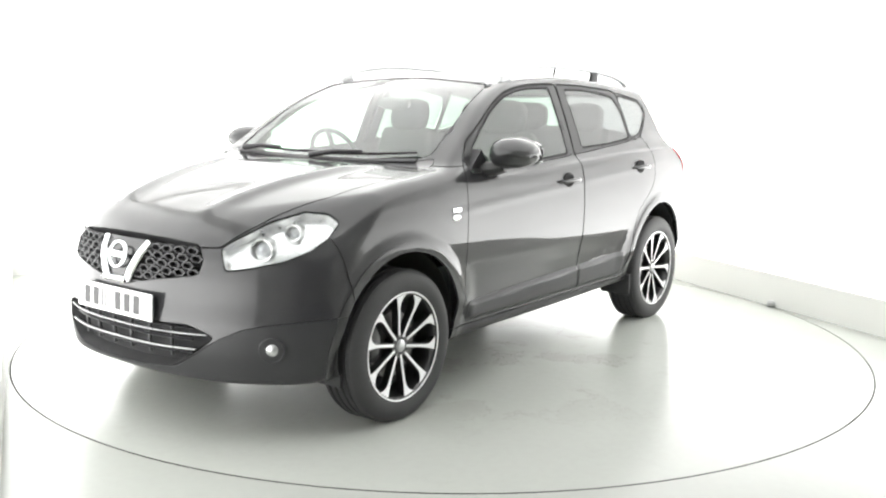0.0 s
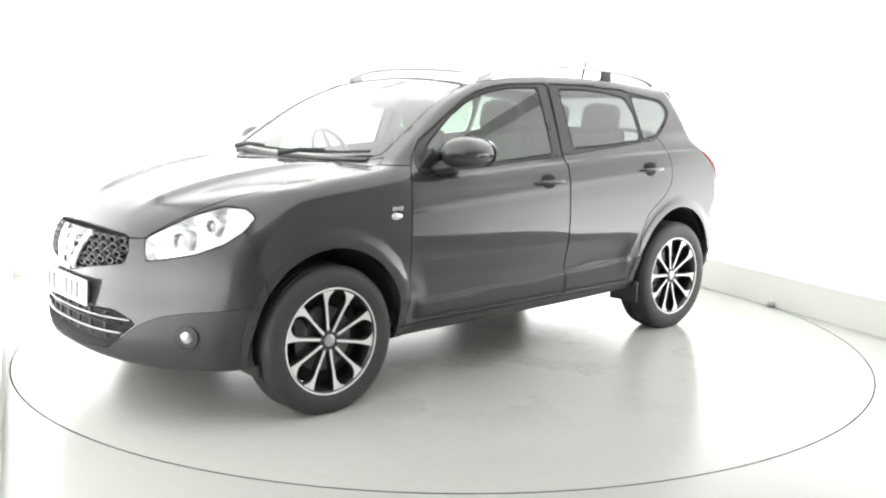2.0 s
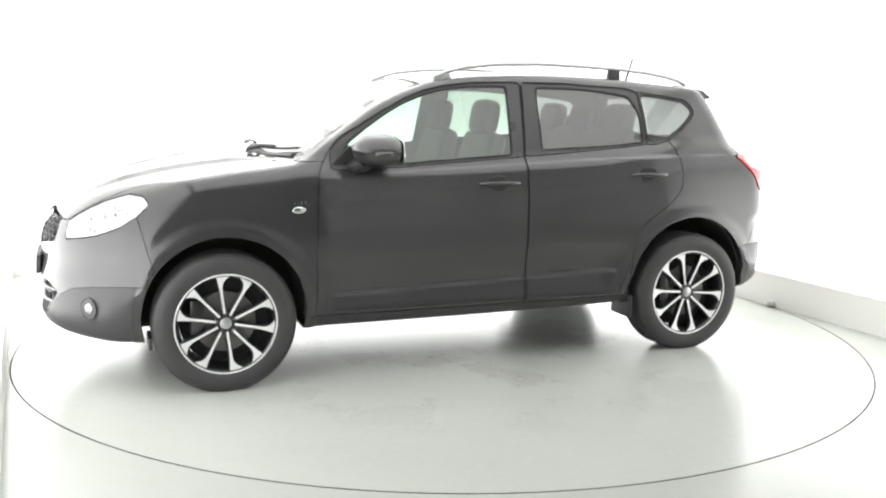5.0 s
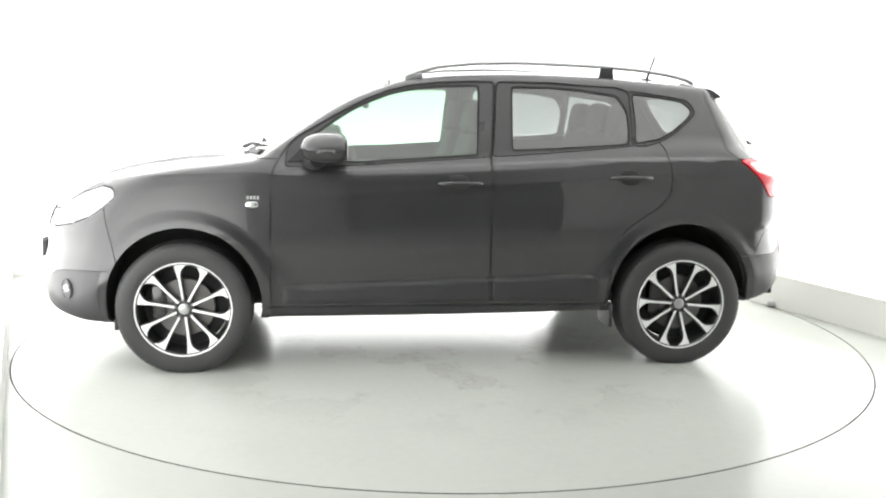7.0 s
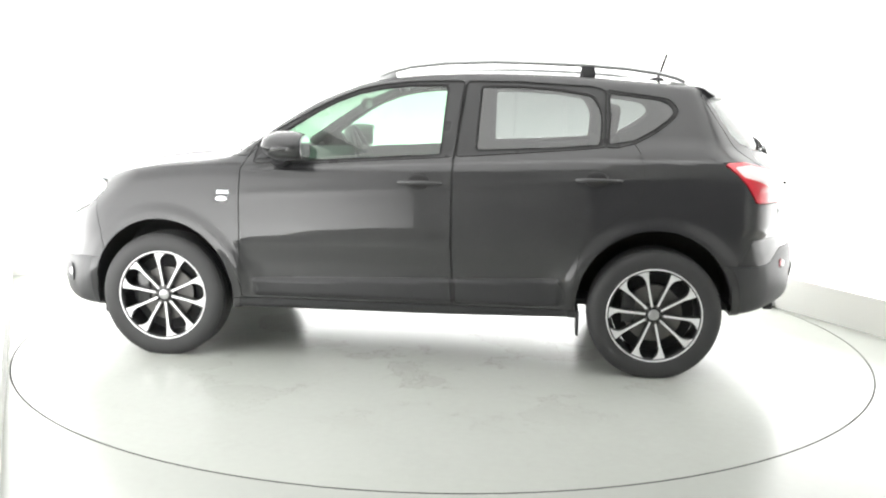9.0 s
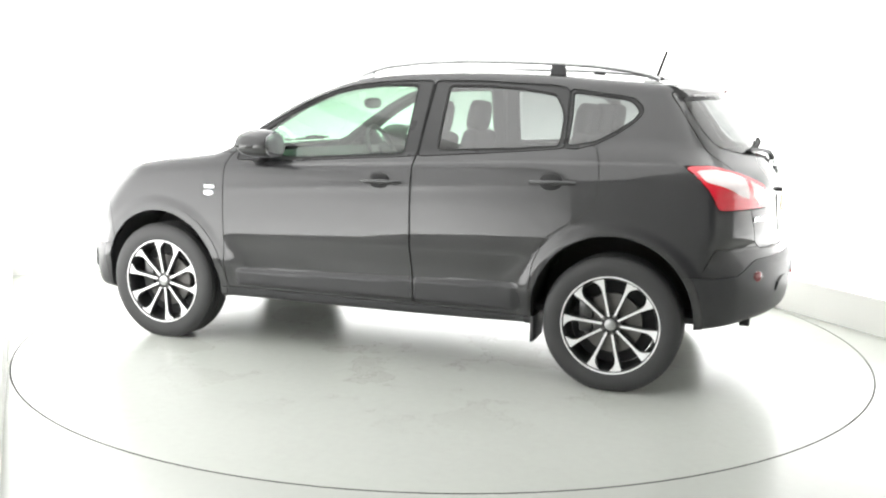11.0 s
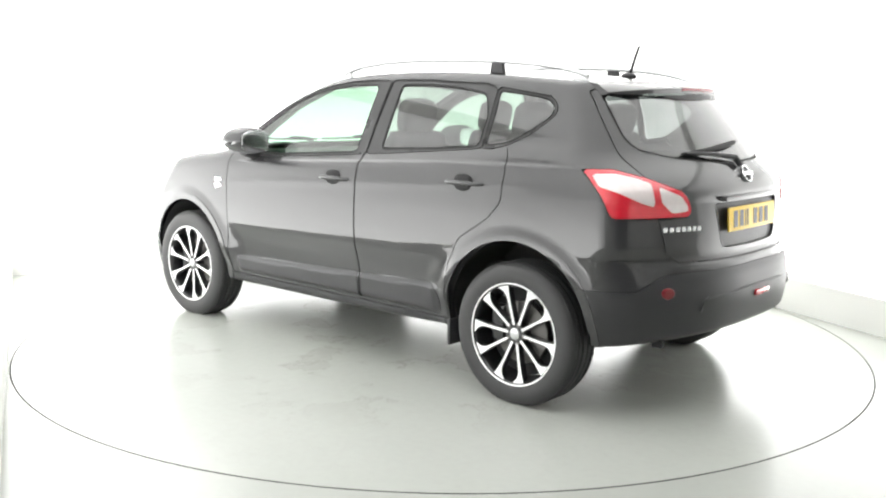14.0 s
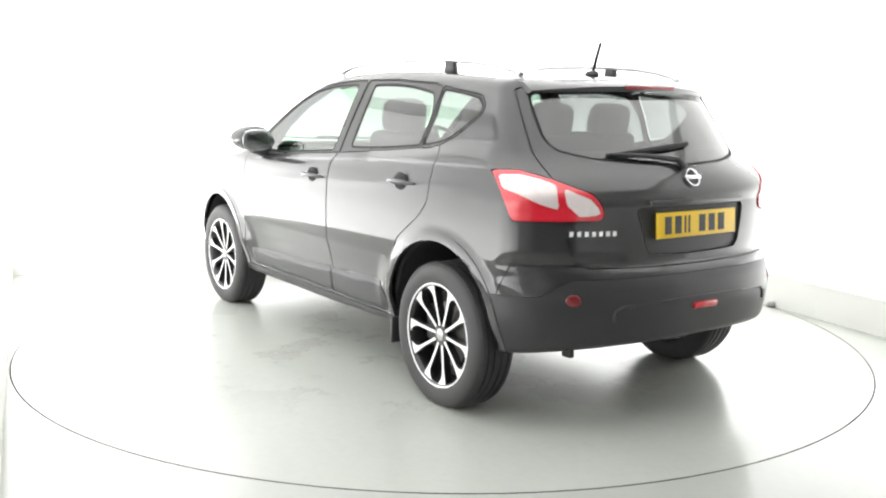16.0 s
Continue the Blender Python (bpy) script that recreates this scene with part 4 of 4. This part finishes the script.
                rows.append([bm.verts.new((cx + r * math.cos(a), s * y, cz + r * math.sin(a))) for r, y in ((r0, 0.835), (r0 + 0.008, 0.75), (r0 + 0.008, 0.50), (0.10, 0.50))])
            for q, u in zip(rows, rows[1:]):
                for j in range(3):
                    bm.faces.new((q[j], q[j + 1], u[j + 1], u[j]))
            part("arch_liner", bm, LINER, car, "dark plastic wheel arch liner")
        part("mud_flap", box(0.018, 0.20, 0.13, pose(-0.925, s * 0.775, 0.275), 0.006), PLASTIC, car, "black rubber mud flap")
        part("air_deflector", box(0.02, 0.18, 0.06, pose(1.66, s * 0.73, 0.245), 0.006), PLASTIC, car)
    # floor pan, exhaust, sump
    pan = [(1.9, 0.45), (1.75, 0.49), (0.9, 0.49), (0.87, 0.80), (-0.87, 0.80), (-0.9, 0.49), (-1.55, 0.49)]
    part("floor_pan", slab(pan + [(x, -y) for x, y in pan[::-1]], 0.30, 0.34, "xy"), LINER, car, "dark underbody", smooth=False)
    part("boot_floor", slab([(-1.5, 0.5), (-1.95, 0.55), (-1.95, -0.55), (-1.5, -0.5)], 0.44, 0.46, "xy"), LINER, car, "dark underside of the boot", smooth=False)
    part("tow_eye", box(0.05, 0.03, 0.06, pose(-1.93, 0.62, 0.37), 0.008), LINER, car, "dark bracket under the bumper")
    part("rear_axle", tube([(-1.315, -0.72, 0.33), (-1.315, 0, 0.29), (-1.315, 0.72, 0.33)], 0.045, 12), LINER, car)
    part("front_subframe", box(0.5, 0.9, 0.08, pose(1.35, 0, 0.27), 0.02), LINER, car)
    # aerial
    base = part("aerial", blob(0.045, 0.022, 0.018, pose(-1.36, 0, surf_top(-1.36, 0) + 0.006)), PLASTIC, car, "short black roof aerial")
    part("rod", tube([(-1.365, 0, surf_top(-1.36, 0) + 0.01), (-1.412, 0, surf_top(-1.36, 0) + 0.155)], [0.009, 0.007], 8), RUBBER, base)
    # roof spoiler with a high brake light
    bm = bmesh.new()
    rows = []
    for k in range(25):
        y = -0.585 + 1.17 * k / 24
        e = abs(y / 0.585)
        xr = -1.755 + 0.155 * e ** 2.2
        zr = 1.482 - 0.030 * e ** 2.2
        x0 = -1.48
        zt = surf_top(x0, y) if e < 0.9 else surf_top(x0, 0.545)
        rows.append([bm.verts.new(p) for p in ((x0, y, zt - 0.004), ((x0 + xr) / 2, y, (zt + zr) / 2 + 0.013), (xr + 0.015, y, zr + 0.008), (xr, y, zr), (xr + 0.008, y, zr - 0.024 + 0.016 * e ** 4), (xr + 0.07, y, zr - 0.034 + 0.02 * e ** 4))])
    for q, u in zip(rows, rows[1:]):
        for j in range(5):
            bm.faces.new((q[j], q[j + 1], u[j + 1], u[j]))
    bm.faces.new(rows[0])
    bm.faces.new(rows[-1][::-1])
    sp = part("spoiler", bm, PAINT, tail, "black roof-edge spoiler")
    part("brake_light", tube([(-1.752 + 0.155 * abs(y / 0.585) ** 2.2, y, 1.476) for y in (-0.16, -0.08, 0, 0.08, 0.16)], 0.010, 8, 0.6), DULL_RED, sp, "red high-level brake light strip")
    # rear wiper
    w = part("rear_wiper", tube([on_tail(0.03, 1.13, 0.02), on_tail(0.06, 1.165, 0.03), on_tail(0.22, 1.182, 0.028), on_tail(0.38, 1.188, 0.02)], [0.016, 0.014, 0.010, 0.007], 8), PLASTIC, tail, "black rear wiper arm")
    part("wiper_blade", tube([on_tail(y, 1.228 - 0.095 * (y + 0.07), 0.012) for y in (-0.07, 0.05, 0.2, 0.32, 0.40)], [0.012, 0.014, 0.012, 0.010, 0.006], 8), RUBBER, w)
    # front wipers along the screen's foot
    for a, b in ((-0.55, 0.02), (0.02, 0.60)):
        pts = []
        for k in range(9):
            y = a + (b - a) * k / 8
            x = 0.998 - 0.24 * y * y - 0.010 * k / 8
            pts.append((x, y, surf_top(x, y) + 0.014))
        w = part("wiper", tube([p if k else (p[0] + 0.03, p[1], p[2]) for k, p in enumerate(pts)], 0.006, 8), RUBBER, car, "black windscreen wiper")
        part("wiper_arm", tube([(pts[0][0] + 0.07, pts[0][1] + 0.02, pts[0][2] - 0.01), (pts[2][0] + 0.03, pts[2][1], pts[2][2] + 0.012), (pts[4][0], pts[4][1], pts[4][2] + 0.012)], [0.016, 0.011, 0.007], 8), PLASTIC, w)
    part("cowl", tube([(1.020 - 0.24 * y * y, y, surf_top(1.020 - 0.24 * y * y, y) - 0.004) for y in (-0.62, -0.45, -0.3, -0.15, 0, 0.15, 0.3, 0.45, 0.62)], 0.012, 8, 2.2), PLASTIC, car, "black plastic cowl strip")
    # upper grille: honeycomb of flat cells, chrome bracket, emblem
    grille = new("grille")
    grille.parent = car
    grille["label"] = "black honeycomb grille"
    for j in range(6):
        z = 0.678 + 0.028 * j
        for i in range(-7, 8):
            y = 0.062 * i + (0.031 if j % 2 else 0)
            if 0.095 + 0.50 * (z - 0.66) < abs(y) < 0.41 and 0.662 + 0.13 * abs(y) - 0.02 < z < 0.808 - 0.03 * abs(y):
                c = on_nose(y, z, -0.006)
                bm = bmesh.new()
                ring = [[bm.verts.new((d, q * 0.033 * math.cos(t), q * 0.0175 * math.sin(t))) for t in (math.pi / 3 * k for k in range(6))] for d, q in ((0.004, 1.0), (0.004, 0.72), (-0.02, 0.66), (-0.02, 1.0))]
                for q, u in zip(ring, ring[1:] + ring[:1]):
                    for k in range(6):
                        bm.faces.new((q[k], q[(k + 1) % 6], u[(k + 1) % 6], u[k]))
                cell = part("grille_cell", bm, PLASTIC, grille, smooth=False)
                cell.matrix_basis = Matrix.Translation(c) @ pose(0, 0, 0, 0, 0, math.degrees(-y * 0.55) * -1)
    arm = lambda s: [on_nose(s * (0.068 + 0.080 * t), 0.646 + 0.160 * t, 0.008) for t in (0, 0.25, 0.5, 0.75, 1)]
    br = part("chrome_bracket", join(tube(arm(1), 0.013, 8, 1.3, Vector((1, 0, 0))), tube(arm(-1), 0.013, 8, 1.3, Vector((1, 0, 0))), tube([on_nose(y, 0.648, 0.010) for y in (-0.075, -0.03, 0.03, 0.075)], 0.016, 8, 1.4)), CHROME, grille, "chrome bracket round the emblem")
    bm = bmesh.new()
    rows = []
    for j in range(6):
        z = 0.656 + 0.031 * j
        half = 0.066 + 0.074 * j / 5
        rows.append([bm.verts.new(on_nose(half * k / 4, z, 0.002)) for k in range(-4, 5)])
    for q, u in zip(rows, rows[1:]):
        for k in range(8):
            bm.faces.new((q[k], q[k + 1], u[k + 1], u[k]))
    part("emblem_panel", bm, TRIM, grille)
    emblem(grille, Matrix.Translation(on_nose(0, 0.748, 0.020)) @ pose(0, 0, 0, 0, -14, 0), 0.058, "round chrome emblem")
    # lower grille: two bright slats and dark uprights
    low = new("lower_grille")
    low.parent = car
    low["label"] = "black lower grille with two bright slats"
    for z, w in ((0.463, 0.47), (0.402, 0.43)):
        part("slat", tube([on_nose(w * k / 8, z, -0.012) for k in range(-8, 9)], 0.0035, 8, 1.8), SATIN, low, "thin bright slat")
    for z in (0.485, 0.437, 0.385):
        part("louvre", tube([on_nose(0.40 * k / 8, z, -0.032) for k in range(-8, 9)], 0.005, 6, 2.0), PLASTIC, low)
    for y in (-0.3, -0.18, -0.06, 0.06, 0.18, 0.3):
        part("upright", tube([on_nose(y, z, -0.036) for z in (0.36, 0.43, 0.495)], 0.008, 6), PLASTIC, low)
    # plates and tail emblem
    fp = plate(car, WHITE_PLATE, "white front number plate with dark characters")
    fp.matrix_basis = Matrix.Translation(on_nose(0, 0.557, 0.016)) @ pose(0, 0, 0, 0, -3, 0)
    part("plate_holder", box(0.02, 0.50, 0.09, pose(-0.012, 0, 0), 0.004), PLASTIC, fp)
    rp = plate(tail, YELLOW, "yellow rear number plate with dark characters")
    rp.matrix_basis = Matrix.Translation(on_tail(0, 0.890, 0.006)) @ pose(0, 0, 0, 0, -4, 180)
    part("plate_light_bar", box(0.035, 0.60, 0.022, Matrix.Translation(on_tail(0, 0.988, 0.004)), 0.008), PAINT, tail, "black grip bar over the plate")
    emblem(tail, Matrix.Translation(on_tail(0, 1.086, 0.006)) @ pose(0, 0, 0, 0, -26, 180), 0.043, "round chrome emblem")
    for k in range(7):
        y = 0.645 - 0.03 * k
        b = part("letter_bar", box(0.006, 0.020, 0.022, pose(0, 0, 0), 0.002), CHROME, tail, "silver bar of the model lettering", smooth=False)
        b.matrix_basis = Matrix.Translation(on_tail(y, 0.868, 0.002)) @ pose(0, 0, 0, 0, 0, -20)
    part("fog_light", box(0.02, 0.15, 0.028, Matrix.Translation(on_tail(0, 0.540, 0.002)), 0.006), RED_LENS, find["low_rear"], "red rear fog light")
    part("bumper_ridge", tube([on_tail(y, z, 0.003) for y, z in ((0.495, 0.505), (0.487, 0.545), (0.455, 0.564), (0.2, 0.578), (0, 0.581), (-0.2, 0.578), (-0.455, 0.564), (-0.487, 0.545), (-0.495, 0.505))], 0.007, 8), PLASTIC, find["low_rear"], "moulded ridge")


def seat(car, y, rear=False):
    s = new("seat")
    s.parent = car
    s["label"] = "dark grey fabric seat"
    w = 0.265 if not rear else 0.64
    part("cushion", box(0.50, 2 * w, 0.16, pose(0, 0, 0.0, 0, -6), 0.05, 3), CABIN, s)
    part("backrest", box(0.13, 2 * w * 0.96, 0.60, pose(-0.29, 0, 0.32, 0, -14), 0.05, 3, (0.8, 0.82 if not rear else 0.97)), CABIN, s)
    for hy in ((0,) if not rear else (-0.42, 0, 0.42)):
        low = 0.0 if not rear else -0.03
        h = part("headrest", blob(0.05, 0.135, 0.10, pose(-0.35, hy, 0.695 + low, 0, -10), 4), CABIN, s)
        for d in (-0.05, 0.05):
            part("headrest_post", tube([(-0.33, hy + d, 0.54), (-0.35, hy + d, 0.68 + low)], 0.007, 8), STEEL, h)
    return s


def add_cabin(car):
    for y in (0.36, -0.36):
        seat(car, y).matrix_basis = pose(0.13, y, 0.62)
    seat(car, 0, True).matrix_basis = pose(-0.72, 0, 0.64)
    part("cabin_floor", box(2.6, 1.45, 0.03, pose(-0.4, 0, 0.36)), CABIN, car, smooth=False)
    part("parcel_shelf", box(0.62, 1.2, 0.025, pose(-1.52, 0, 1.08), 0.01), CABIN, car, "dark luggage cover")
    prof = [(0.90, 1.085), (0.62, 1.095), (0.50, 1.06), (0.46, 0.98), (0.50, 0.80), (0.62, 0.60), (0.90, 0.60)]
    part("dashboard", slab(prof, -0.70, 0.70, bevel=0.015), CABIN, car, "dark grey dashboard")
    wheel_ = part("steering_wheel", lathe([(0.185 + 0.014 * math.cos(t), 0.014 * math.sin(t)) for t in (2 * math.pi * k / 10 for k in range(10))], 40), CABIN, car, "dark steering wheel")
    wheel_.matrix_basis = pose(0.45, -0.36, 1.06, 0, 0, 90) @ pose(0, 0, 0, 24, 0, 0)
    part("wheel_boss", blob(0.07, 0.03, 0.06, pose(0, 0.01, 0)), CABIN, wheel_)
    for a in (0, 180, 270):
        part("wheel_spoke", box(0.12, 0.015, 0.03, pose(0.12, 0, 0)), CABIN, wheel_, smooth=False).matrix_basis = Matrix.Rotation(radians(a), 4, "Y")
    for sg in (1, -1):
        part("pillar_trim", tube([(0.90, sg * 0.672, 1.085), (0.70, sg * 0.655, 1.24), (0.48, sg * 0.618, 1.375), (0.25, sg * 0.572, 1.475)], [0.03, 0.026, 0.024, 0.022], 10), CABIN, car, "dark inner pillar trim")
    part("header_trim", tube([(0.20, y, 1.51 - 0.03 * (y / 0.56) ** 2) for y in (-0.56, -0.3, 0, 0.3, 0.56)], 0.018, 8), CABIN, car, "dark roof header trim")
    part("interior_mirror", blob(0.02, 0.11, 0.034, pose(0.36, 0, 1.385), 3), PLASTIC, car, "black interior mirror")


def rows_of(offset):
    turn = [(0.0, 53.17), (0.5, 51.32), (1.0, 48.63), (1.5, 45.40), (2.0, 41.90), (4.0, 28.08), (6.5, 10.85), (9.0, -6.40), (11.5, -23.70), (14.0, -41.05), (16.0, -54.86)]
    out = []
    for t, a in turn:
        m = pose(0, 0, 0, 0, 0, 180 + a)
        out.append((t, m @ Matrix.Translation(offset)))
    return out


def motions():
    walk(turntable, rows_of(Vector((0, 0, 0))))
    walk(car, rows_of(Vector((0.129, 0.0, 0.001))))


def build_stop():
    stop = new("floor_stop")
    stop.location = (2.335, 0.80, 0)
    tagged(stop, "small grey rubber stop on the floor beside the kick board", "door stop")
    part("body", blob(0.028, 0.022, 0.022, pose(0, 0, 0.020), 3), SATIN, stop)
    part("base", lathe([(0.001, 0.0), (0.03, 0.0), (0.03, 0.006), (0.001, 0.008)], 20, False), PIT, stop).rotation_euler = (radians(90), 0, 0)


build_booth()
build_stop()
turntable = build_turntable()
car, found = build_car()
add_details(car, found)
add_cabin(car)
wheel = build_wheel()
wheel.parent = car
wheel["label"] = "black and silver ten-spoke alloy wheel with a tyre"
for wx, stand in ((1.315, 43), (-1.315, 13)):
    for s in (1, -1):
        m = pose(wx, s * 0.775, HUB, 0, 0, 0 if s > 0 else 180)
        one = wheel if wx > 0 and s > 0 else copy_thing(wheel, m)
        one.matrix_basis = m
        for piece in one.children:
            if piece.name.startswith(("spoke", "wheel_nut")):
                piece.matrix_basis = Matrix.Rotation(radians(stand if one is wheel else stand - 43), 4, "Y") @ piece.matrix_basis
motions()
